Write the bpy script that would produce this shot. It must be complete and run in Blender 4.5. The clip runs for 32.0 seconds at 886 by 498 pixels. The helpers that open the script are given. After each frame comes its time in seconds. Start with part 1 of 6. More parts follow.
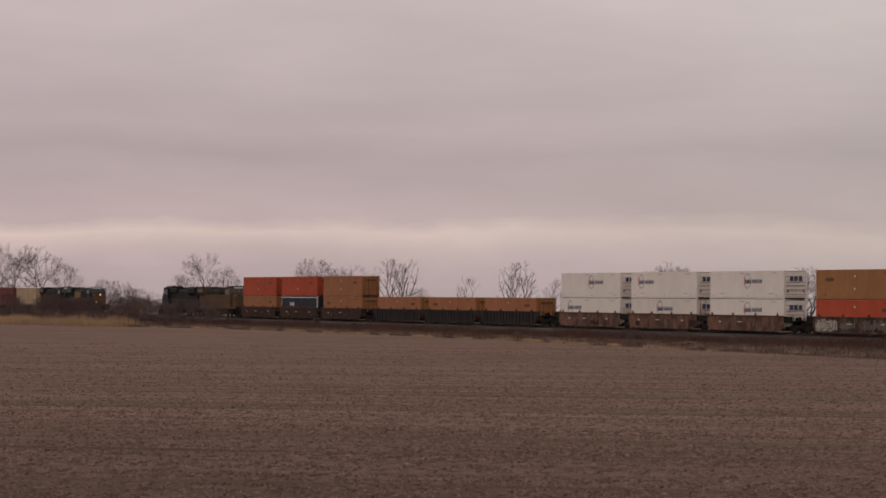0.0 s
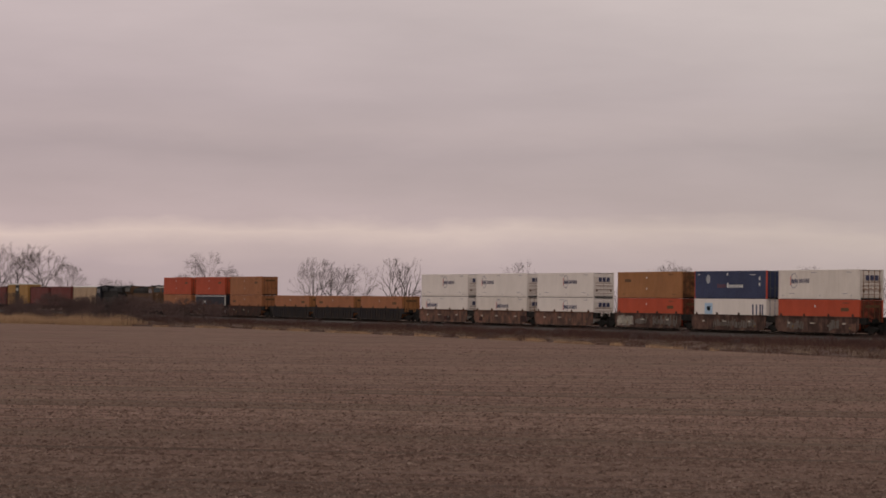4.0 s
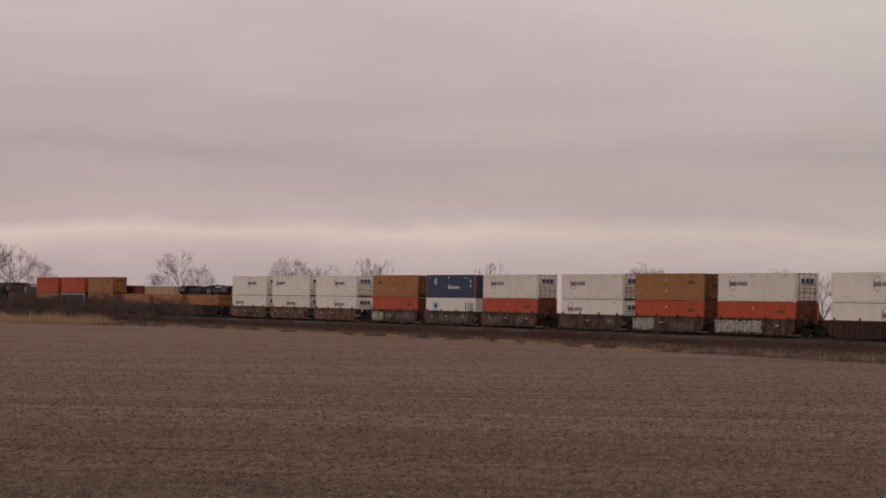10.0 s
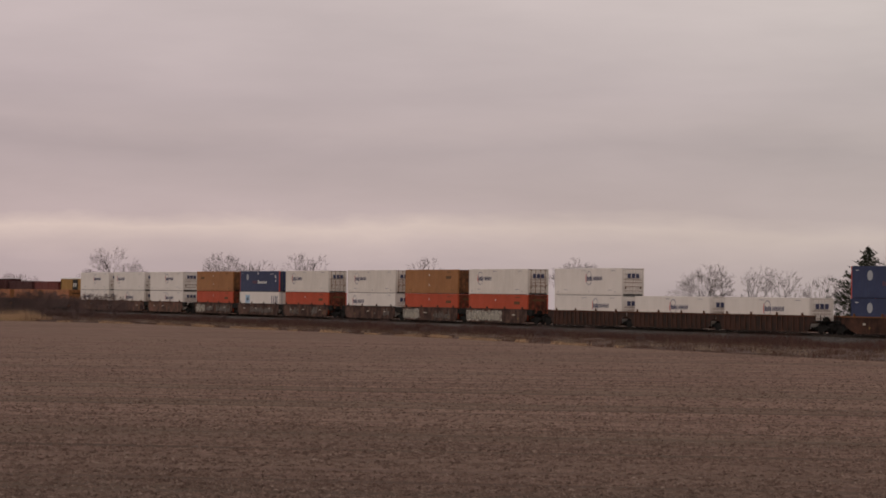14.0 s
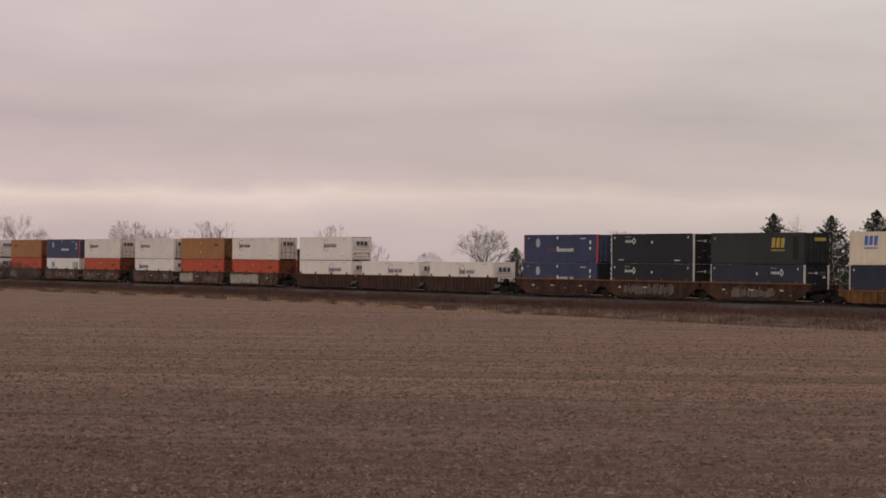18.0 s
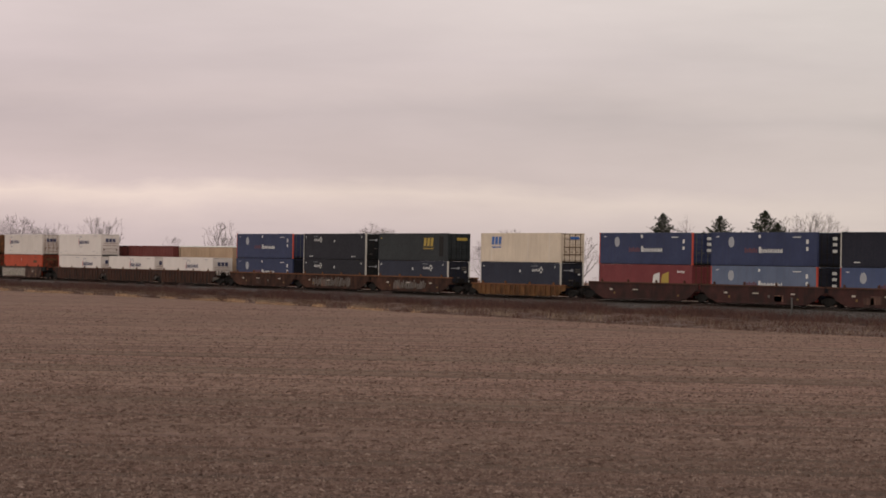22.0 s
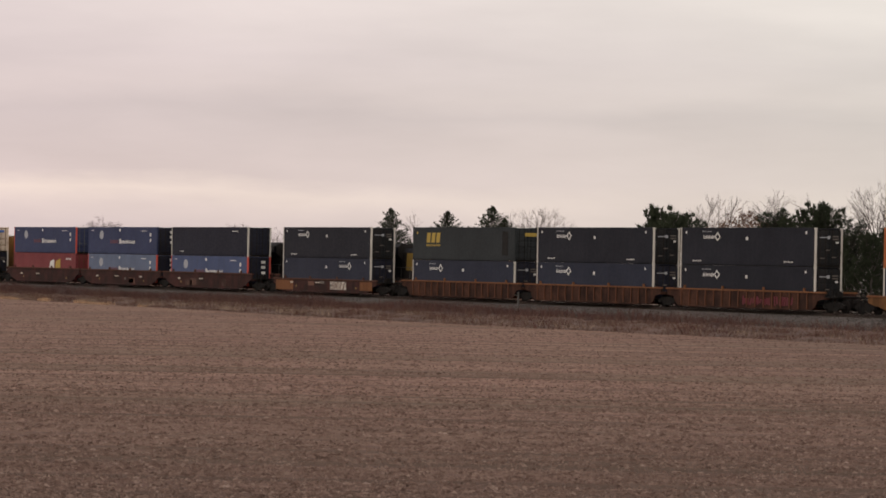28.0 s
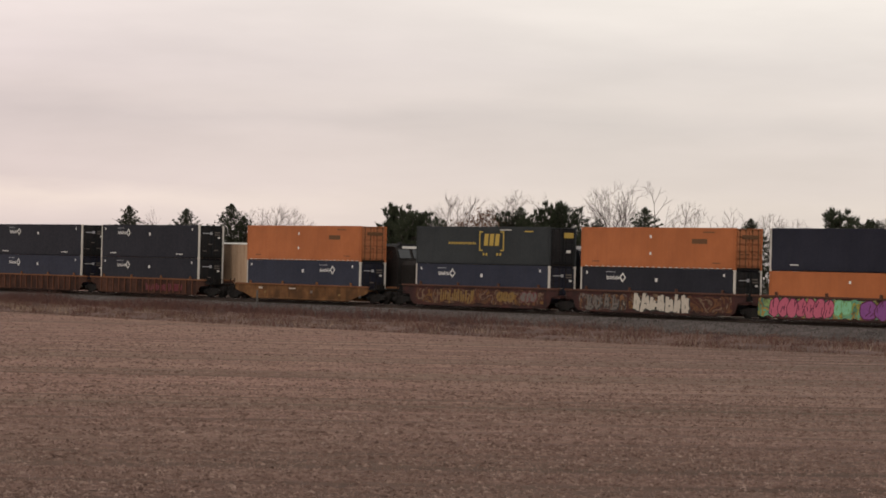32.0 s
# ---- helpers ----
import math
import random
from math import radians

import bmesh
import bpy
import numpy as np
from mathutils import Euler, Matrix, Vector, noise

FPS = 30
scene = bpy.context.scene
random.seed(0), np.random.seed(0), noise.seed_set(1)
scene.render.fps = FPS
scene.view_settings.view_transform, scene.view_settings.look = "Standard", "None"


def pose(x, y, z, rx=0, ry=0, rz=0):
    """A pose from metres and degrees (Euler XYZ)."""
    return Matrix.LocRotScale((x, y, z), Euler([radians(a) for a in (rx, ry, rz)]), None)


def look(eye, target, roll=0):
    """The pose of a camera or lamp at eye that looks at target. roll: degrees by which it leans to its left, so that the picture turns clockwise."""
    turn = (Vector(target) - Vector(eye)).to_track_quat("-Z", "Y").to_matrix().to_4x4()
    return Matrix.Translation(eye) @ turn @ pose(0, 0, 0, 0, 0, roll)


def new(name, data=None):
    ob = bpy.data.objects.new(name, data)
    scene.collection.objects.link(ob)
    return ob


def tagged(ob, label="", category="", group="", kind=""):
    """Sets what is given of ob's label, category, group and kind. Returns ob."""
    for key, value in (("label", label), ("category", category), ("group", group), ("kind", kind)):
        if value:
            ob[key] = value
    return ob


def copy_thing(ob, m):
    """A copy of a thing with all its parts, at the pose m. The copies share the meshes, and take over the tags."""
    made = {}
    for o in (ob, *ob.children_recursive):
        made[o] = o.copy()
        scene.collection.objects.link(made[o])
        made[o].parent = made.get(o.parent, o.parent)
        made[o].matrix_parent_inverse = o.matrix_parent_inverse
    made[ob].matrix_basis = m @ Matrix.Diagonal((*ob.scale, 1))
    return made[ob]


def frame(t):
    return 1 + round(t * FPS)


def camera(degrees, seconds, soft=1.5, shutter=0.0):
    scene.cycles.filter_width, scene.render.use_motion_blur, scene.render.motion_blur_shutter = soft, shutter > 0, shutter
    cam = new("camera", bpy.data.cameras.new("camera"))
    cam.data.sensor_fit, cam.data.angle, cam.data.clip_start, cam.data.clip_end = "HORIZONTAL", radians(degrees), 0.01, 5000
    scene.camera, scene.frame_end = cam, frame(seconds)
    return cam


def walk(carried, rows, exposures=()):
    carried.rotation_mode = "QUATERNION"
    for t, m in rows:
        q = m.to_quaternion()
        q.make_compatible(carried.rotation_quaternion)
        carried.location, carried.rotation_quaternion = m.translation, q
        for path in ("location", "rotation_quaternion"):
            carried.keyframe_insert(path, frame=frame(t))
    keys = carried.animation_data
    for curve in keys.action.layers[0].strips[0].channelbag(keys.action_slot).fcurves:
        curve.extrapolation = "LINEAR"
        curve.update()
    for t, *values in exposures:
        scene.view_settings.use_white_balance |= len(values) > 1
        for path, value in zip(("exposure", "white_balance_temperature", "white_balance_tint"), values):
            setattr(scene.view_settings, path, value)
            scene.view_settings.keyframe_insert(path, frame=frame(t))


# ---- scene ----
# ---- camera ----
EYE = (0.0, 0.0, 3.30)
RAIL_NEAR, RAIL_FAR = 139.25, 143.55
FIELD_Z = -1.30


def aim(yaw, pitch, roll):
    a, b = radians(yaw), radians(pitch)
    way = Vector((math.sin(a) * math.cos(b), math.cos(a) * math.cos(b), math.sin(b)))
    return look(EYE, Vector(EYE) + 100 * way, roll)


cam = camera(17.455, 32.0, soft=1.7)
walk(cam, [
    (0.0, aim(-68.306, 0.964, 0.41)),
    (0.5, aim(-68.389, 0.952, 0.51)),
    (1.0, aim(-68.431, 0.922, 0.52)),
    (1.5, aim(-68.384, 0.930, 0.52)),
    (2.0, aim(-68.441, 0.956, 0.53)),
    (2.5, aim(-68.589, 1.010, 0.50)),
    (4.5, aim(-68.249, 0.974, 0.46)),
    (5.0, aim(-68.157, 1.010, 0.49)),
    (5.5, aim(-68.101, 0.981, 0.54)),
    (6.0, aim(-68.128, 0.914, 0.53)),
    (6.5, aim(-68.143, 0.895, 0.57)),
    (7.0, aim(-68.120, 0.910, 0.60)),
    (7.5, aim(-68.162, 0.925, 0.65)),
    (8.0, aim(-68.100, 0.951, 0.65)),
    (8.5, aim(-68.058, 0.965, 0.73)),
    (9.0, aim(-68.003, 0.958, 0.77)),
    (9.5, aim(-67.917, 0.942, 0.78)),
    (10.0, aim(-67.810, 0.977, 0.78)),
    (10.5, aim(-67.732, 0.982, 0.76)),
    (11.0, aim(-67.629, 0.964, 0.69)),
    (11.5, aim(-67.469, 0.978, 0.62)),
    (12.0, aim(-67.375, 1.000, 0.60)),
    (12.5, aim(-67.272, 0.981, 0.61)),
    (13.0, aim(-67.126, 0.957, 0.59)),
    (13.5, aim(-66.943, 0.931, 0.61)),
    (14.0, aim(-66.488, 0.898, 0.65)),
    (14.5, aim(-66.129, 0.817, 0.71)),
    (15.0, aim(-65.495, 0.729, 0.76)),
    (15.5, aim(-65.055, 0.667, 0.76)),
    (17.5, aim(-64.652, 0.334, 0.54)),
    (18.0, aim(-64.634, 0.262, 0.56)),
    (18.5, aim(-64.663, 0.266, 0.55)),
    (19.0, aim(-64.554, 0.239, 0.66)),
    (19.5, aim(-64.256, 0.181, 0.71)),
    (20.0, aim(-63.901, 0.185, 0.79)),
    (20.5, aim(-63.697, 0.209, 0.86)),
    (21.0, aim(-63.462, 0.276, 0.89)),
    (21.5, aim(-62.991, 0.305, 0.89)),
    (22.0, aim(-62.452, 0.254, 0.92)),
    (22.5, aim(-61.855, 0.279, 0.96)),
    (23.0, aim(-61.671, 0.367, 0.96)),
    (23.5, aim(-61.286, 0.413, 1.00)),
    (24.0, aim(-60.902, 0.483, 1.03)),
    (24.5, aim(-60.482, 0.518, 1.00)),
    (25.0, aim(-60.042, 0.530, 0.96)),
    (25.5, aim(-59.559, 0.521, 1.02)),
    (27.5, aim(-57.441, 0.264, 1.05)),
    (28.0, aim(-57.055, 0.236, 1.08)),
    (28.5, aim(-56.515, 0.192, 1.13)),
    (29.0, aim(-56.018, 0.192, 1.14)),
    (29.5, aim(-55.219, 0.230, 1.15)),
    (30.0, aim(-54.791, 0.313, 1.19)),
    (30.5, aim(-54.283, 0.354, 1.19)),
    (31.0, aim(-53.568, 0.296, 1.24)),
    (31.5, aim(-52.473, 0.342, 1.26)),
    (32.0, aim(-51.881, 0.308, 1.27)),
], exposures=[(0.0, -0.05, 6770, 12.0), (5.0, -0.06, 6770, 12.5), (13.0, -0.03, 6770, 12.0), (15.5, -0.02, 6770, 11.5), (17.5, 0.16, 6770, 10.5), (19.0, 0.25, 6770, 10.0),
              (23.0, 0.35, 6770, 10.0), (25.3, 0.36, 6770, 10.0), (28.0, 0.53, 6770, 10.0), (32.0, 0.62, 6770, 10.0)])

# ---- world and sun: an even overcast evening sky ----
world = bpy.data.worlds.new("overcast_sky")
scene.world = world
world.use_nodes = True
wn, wl = world.node_tree.nodes, world.node_tree.links
wn.clear()
w_out = wn.new("ShaderNodeOutputWorld")
w_add = wn.new("ShaderNodeAddShader")
sky = wn.new("ShaderNodeTexSky")
sky.sky_type = "NISHITA"
sky.sun_disc = False
sky.sun_elevation, sky.sun_rotation = radians(38), radians(200)
sky_bg = wn.new("ShaderNodeBackground")
sky_bg.inputs["Strength"].default_value = 0.012
wl.new(sky.outputs[0], sky_bg.inputs[0])
w_co = wn.new("ShaderNodeTexCoord")
w_map = wn.new("ShaderNodeMapping")
w_map.inputs["Scale"].default_value = (7.0, 7.0, 26.0)
wl.new(w_co.outputs["Generated"], w_map.inputs[0])
w_noise = wn.new("ShaderNodeTexNoise")
w_noise.inputs["Scale"].default_value = 1.5
w_noise.inputs["Detail"].default_value = 7.0
w_noise.inputs["Roughness"].default_value = 0.58
w_noise.inputs["Distortion"].default_value = 0.3
wl.new(w_map.outputs[0], w_noise.inputs["Vector"])
w_sep = wn.new("ShaderNodeSeparateXYZ")
wl.new(w_co.outputs["Generated"], w_sep.inputs[0])
w_warp = wn.new("ShaderNodeMath")
w_warp.operation = "MULTIPLY_ADD"
w_warp.inputs[1].default_value = 0.018
w_warp.inputs[2].default_value = -0.009
wl.new(w_noise.outputs["Fac"], w_warp.inputs[0])
w_el = wn.new("ShaderNodeMath")
w_el.operation = "ADD"
wl.new(w_sep.outputs["Z"], w_el.inputs[0])
wl.new(w_warp.outputs[0], w_el.inputs[1])
w_fit = wn.new("ShaderNodeMapRange")
w_fit.inputs["From Min"].default_value, w_fit.inputs["From Max"].default_value = 0.0, 0.125
wl.new(w_el.outputs[0], w_fit.inputs["Value"])
w_west = wn.new("ShaderNodeMapRange")
w_west.inputs["From Min"].default_value, w_west.inputs["From Max"].default_value = -1.0, -0.75
wl.new(w_sep.outputs["X"], w_west.inputs["Value"])
w_side = wn.new("ShaderNodeMapRange")
w_side.inputs["From Min"].default_value, w_side.inputs["From Max"].default_value = -0.98, -0.80
wl.new(w_sep.outputs["X"], w_side.inputs["Value"])
# a bright clear strip under the cloud deck in the west, closing towards the north
west = [(0.0, (0.40, 0.335, 0.345)), (0.08, (0.435, 0.362, 0.37)), (0.135, (0.52, 0.432, 0.42)), (0.180, (0.64, 0.535, 0.482)), (0.218, (0.462, 0.382, 0.384)),
        (0.34, (0.412, 0.344, 0.350)), (0.40, (0.390, 0.326, 0.334)), (0.46, (0.430, 0.360, 0.362)), (0.55, (0.432, 0.364, 0.368)), (0.78, (0.51, 0.438, 0.43)), (1.0, (0.565, 0.49, 0.47))]
north = [(0.0, (0.39, 0.325, 0.325)), (0.09, (0.418, 0.348, 0.345)), (0.17, (0.450, 0.374, 0.366)), (0.225, (0.428, 0.356, 0.356)),
         (0.34, (0.422, 0.352, 0.354)), (0.40, (0.400, 0.336, 0.340)), (0.46, (0.436, 0.366, 0.366)), (0.55, (0.436, 0.368, 0.370)), (0.78, (0.53, 0.457, 0.446)), (1.0, (0.59, 0.513, 0.49))]
w_ramps = []
for stops in (west, north):
    w_ramp = wn.new("ShaderNodeValToRGB")
    ramp = w_ramp.color_ramp
    while len(ramp.elements) < len(stops):
        ramp.elements.new(0.5)
    for el, (at, c) in zip(ramp.elements, stops):
        el.position, el.color = at, (*c, 1)
    wl.new(w_fit.outputs[0], w_ramp.inputs[0])
    w_ramps.append(w_ramp)
w_both = wn.new("ShaderNodeMix")
w_both.data_type = "RGBA"
wl.new(w_side.outputs[0], w_both.inputs[0])
wl.new(w_ramps[0].outputs[0], w_both.inputs[6])
wl.new(w_ramps[1].outputs[0], w_both.inputs[7])
w_map2 = wn.new("ShaderNodeMapping")
w_map2.inputs["Scale"].default_value = (6.5, 6.5, 34.0)
w_map2.inputs["Location"].default_value = (4.0, 1.0, 2.0)
wl.new(w_co.outputs["Generated"], w_map2.inputs[0])
w_noise2 = wn.new("ShaderNodeTexNoise")
w_noise2.inputs["Scale"].default_value = 1.1
w_noise2.inputs["Detail"].default_value = 6.0
w_noise2.inputs["Roughness"].default_value = 0.55
wl.new(w_map2.outputs[0], w_noise2.inputs["Vector"])
w_mod = wn.new("ShaderNodeMapRange")
w_mod.inputs["From Min"].default_value, w_mod.inputs["From Max"].default_value = 0.3, 0.7
w_mod.inputs["To Min"].default_value, w_mod.inputs["To Max"].default_value = 0.925, 1.075
wl.new(w_noise2.outputs["Fac"], w_mod.inputs["Value"])
w_mul = wn.new("ShaderNodeVectorMath")
w_mul.operation = "SCALE"
wl.new(w_both.outputs[2], w_mul.inputs[0])
wl.new(w_mod.outputs[0], w_mul.inputs["Scale"])
w_hue = wn.new("ShaderNodeMix")
w_hue.data_type = "RGBA"
w_hue.inputs[6].default_value, w_hue.inputs[7].default_value = (1.02, 0.962, 1.015, 1), (1.0, 1.072, 1.035, 1)
wl.new(w_west.outputs[0], w_hue.inputs[0])
w_tone = wn.new("ShaderNodeVectorMath")
w_tone.operation = "MULTIPLY"
wl.new(w_mul.outputs[0], w_tone.inputs[0])
wl.new(w_hue.outputs[2], w_tone.inputs[1])
cloud_bg = wn.new("ShaderNodeBackground")
cloud_bg.inputs["Strength"].default_value = 1.0
wl.new(w_tone.outputs[0], cloud_bg.inputs[0])
wl.new(sky_bg.outputs[0], w_add.inputs[0])
wl.new(cloud_bg.outputs[0], w_add.inputs[1])
wl.new(w_add.outputs[0], w_out.inputs[0])

sun = new("sun", bpy.data.lights.new("sun", "SUN"))
sun.data.energy, sun.data.angle, sun.data.color = 0.7, radians(25), (1.0, 0.93, 0.86)
sun.matrix_world = look((75, -60, 75), (0, 60, 0))


# ---- materials ----
def nodes_of(name):
    m = bpy.data.materials.new(name)
    m.use_nodes = True
    n, l = m.node_tree.nodes, m.node_tree.links
    return m, n, l, n["Principled BSDF"]


def noise_node(n, l, scale, detail=4.0, stretch=None, rough=0.55):
    co = n.new("ShaderNodeTexCoord")
    mp = n.new("ShaderNodeMapping")
    if stretch:
        mp.inputs["Scale"].default_value = stretch
    tx = n.new("ShaderNodeTexNoise")
    tx.inputs["Scale"].default_value, tx.inputs["Detail"].default_value = scale, detail
    tx.inputs["Roughness"].default_value = rough
    l.new(co.outputs["Object"], mp.inputs[0])
    l.new(mp.outputs[0], tx.inputs["Vector"])
    return tx.outputs["Fac"]


def ramp_node(n, l, fac, stops):
    r = n.new("ShaderNodeValToRGB")
    while len(r.color_ramp.elements) < len(stops):
        r.color_ramp.elements.new(0.5)
    for e, (at, c) in zip(r.color_ramp.elements, stops):
        e.position, e.color = at, (*c, 1) if len(c) == 3 else c
    l.new(fac, r.inputs[0])
    return r.outputs[0]


def mix_node(n, l, fac, a, b, mode="MIX"):
    m = n.new("ShaderNodeMix")
    m.data_type, m.blend_type = "RGBA", mode
    for value, socket in ((fac, m.inputs[0]), (a, m.inputs[6]), (b, m.inputs[7])):
        if isinstance(value, (int, float)):
            socket.default_value = value
        elif isinstance(value, tuple):
            socket.default_value = (*value, 1)
        else:
            l.new(value, socket)
    return m.outputs[2]


def bump_node(n, l, height, strength, distance, bsdf):
    b = n.new("ShaderNodeBump")
    b.inputs["Strength"].default_value, b.inputs["Distance"].default_value = strength, distance
    l.new(height, b.inputs["Height"])
    l.new(b.outputs[0], bsdf.inputs["Normal"])


def paint(name, color, dirt=0.35, rough=0.5, grime=(0.035, 0.024, 0.019), metal=0.0, even=0.12, heavy=False):
    """Weathered paint: faded in patches, streaked from above, grimy in spots."""
    m, n, l, b = nodes_of(name)
    fade = noise_node(n, l, 0.5, 3)
    pale = tuple(min(1.0, c * (1 + even) + 0.03 * even) for c in color)
    dark = tuple(c * (1 - even) for c in color)
    col = ramp_node(n, l, fade, [(0.3, dark), (0.7, pale)])
    streak = noise_node(n, l, 1.0, 5, (3.0, 3.0, 0.22))
    s = ramp_node(n, l, streak, [(0.40 if heavy else 0.5, (0, 0, 0)), (0.60 if heavy else 0.8, (dirt, dirt, dirt))])
    col = mix_node(n, l, s, col, grime)
    spots = noise_node(n, l, 6.0, 6)
    s2 = ramp_node(n, l, spots, [(0.48 if heavy else 0.56, (0, 0, 0)), (0.64 if heavy else 0.75, (dirt, dirt, dirt))])
    col = mix_node(n, l, s2, col, tuple(g * 1.5 for g in grime))
    if heavy:
        blot = noise_node(n, l, 0.75, 6, None, 0.65)
        col = mix_node(n, l, ramp_node(n, l, blot, [(0.42, (0.85, 0.85, 0.85)), (0.52, (0, 0, 0))]), col, grime)
        col = mix_node(n, l, ramp_node(n, l, blot, [(0.56, (0, 0, 0)), (0.66, (0.45, 0.45, 0.45))]), col, tuple(min(1.0, c * 1.9) for c in color))
    l.new(col, b.inputs["Base Color"])
    rg = ramp_node(n, l, spots, [(0.3, (rough - 0.08,) * 3), (0.8, (min(1, rough + 0.25),) * 3)])
    l.new(rg, b.inputs["Roughness"])
    b.inputs["Metallic"].default_value = metal
    b.inputs["Specular IOR Level"].default_value = 0.14
    bump_node(n, l, spots, 0.15, 0.01, b)
    return m


def plain(name, color, rough=0.6, metal=0.0, glow=0.0):
    m, n, l, b = nodes_of(name)
    v = noise_node(n, l, 9.0, 3)
    l.new(ramp_node(n, l, v, [(0.3, tuple(c * 0.88 for c in color)), (0.7, tuple(min(1, c * 1.1) for c in color))]), b.inputs["Base Color"])
    b.inputs["Roughness"].default_value, b.inputs["Metallic"].default_value = rough, metal
    b.inputs["Specular IOR Level"].default_value = 0.12 if rough >= 0.5 else 0.5
    if glow:
        b.inputs["Emission Color"].default_value = (*color, 1)
        b.inputs["Emission Strength"].default_value = glow
    return m


def island_mat(name, colors, rough=0.9, through_light=0.0):
    """Loose bits (stalks, blades, leaves, twigs): one colour an island."""
    m, n, l, b = nodes_of(name)
    g = n.new("ShaderNodeNewGeometry")
    stops = [(i / max(1, len(colors) - 1), c) for i, c in enumerate(colors)]
    col = ramp_node(n, l, g.outputs["Random Per Island"], stops)
    big = noise_node(n, l, 0.12, 3)
    col = mix_node(n, l, ramp_node(n, l, big, [(0.35, (0, 0, 0)), (0.65, (0.45, 0.45, 0.45))]), col, colors[len(colors) // 2])
    l.new(col, b.inputs["Base Color"])
    b.inputs["Roughness"].default_value = rough
    b.inputs["Specular IOR Level"].default_value = 0.12
    return m


def mural(name, colors, stretch=(0.9, 1.0, 1.1)):
    """Layers of sprayed paint: hard-edged, curling patches of several colours, rubbed with dirt."""
    m, n, l, b = nodes_of(name)
    co = n.new("ShaderNodeTexCoord")
    mp = n.new("ShaderNodeMapping")
    mp.inputs["Scale"].default_value = stretch
    tx = n.new("ShaderNodeTexNoise")
    tx.inputs["Scale"].default_value, tx.inputs["Detail"].default_value, tx.inputs["Distortion"].default_value = 0.75, 3.0, 1.1
    l.new(co.outputs["Object"], mp.inputs[0])
    l.new(mp.outputs[0], tx.inputs["Vector"])
    k = len(colors)
    stops = [(0.0, colors[0])] + [(0.33 + 0.34 * i / (k - 1), c) for i, c in enumerate(colors) if i]
    col = ramp_node(n, l, tx.outputs["Fac"], stops)
    col.node.color_ramp.interpolation = "CONSTANT"
    dirt = noise_node(n, l, 3.0, 6, None, 0.7)
    col = mix_node(n, l, ramp_node(n, l, dirt, [(0.46, (0, 0, 0)), (0.62, (0.7, 0.7, 0.7))]), col, (0.040, 0.020, 0.016))
    l.new(col, b.inputs["Base Color"])
    b.inputs["Roughness"].default_value = 0.7
    b.inputs["Specular IOR Level"].default_value = 0.12
    return m


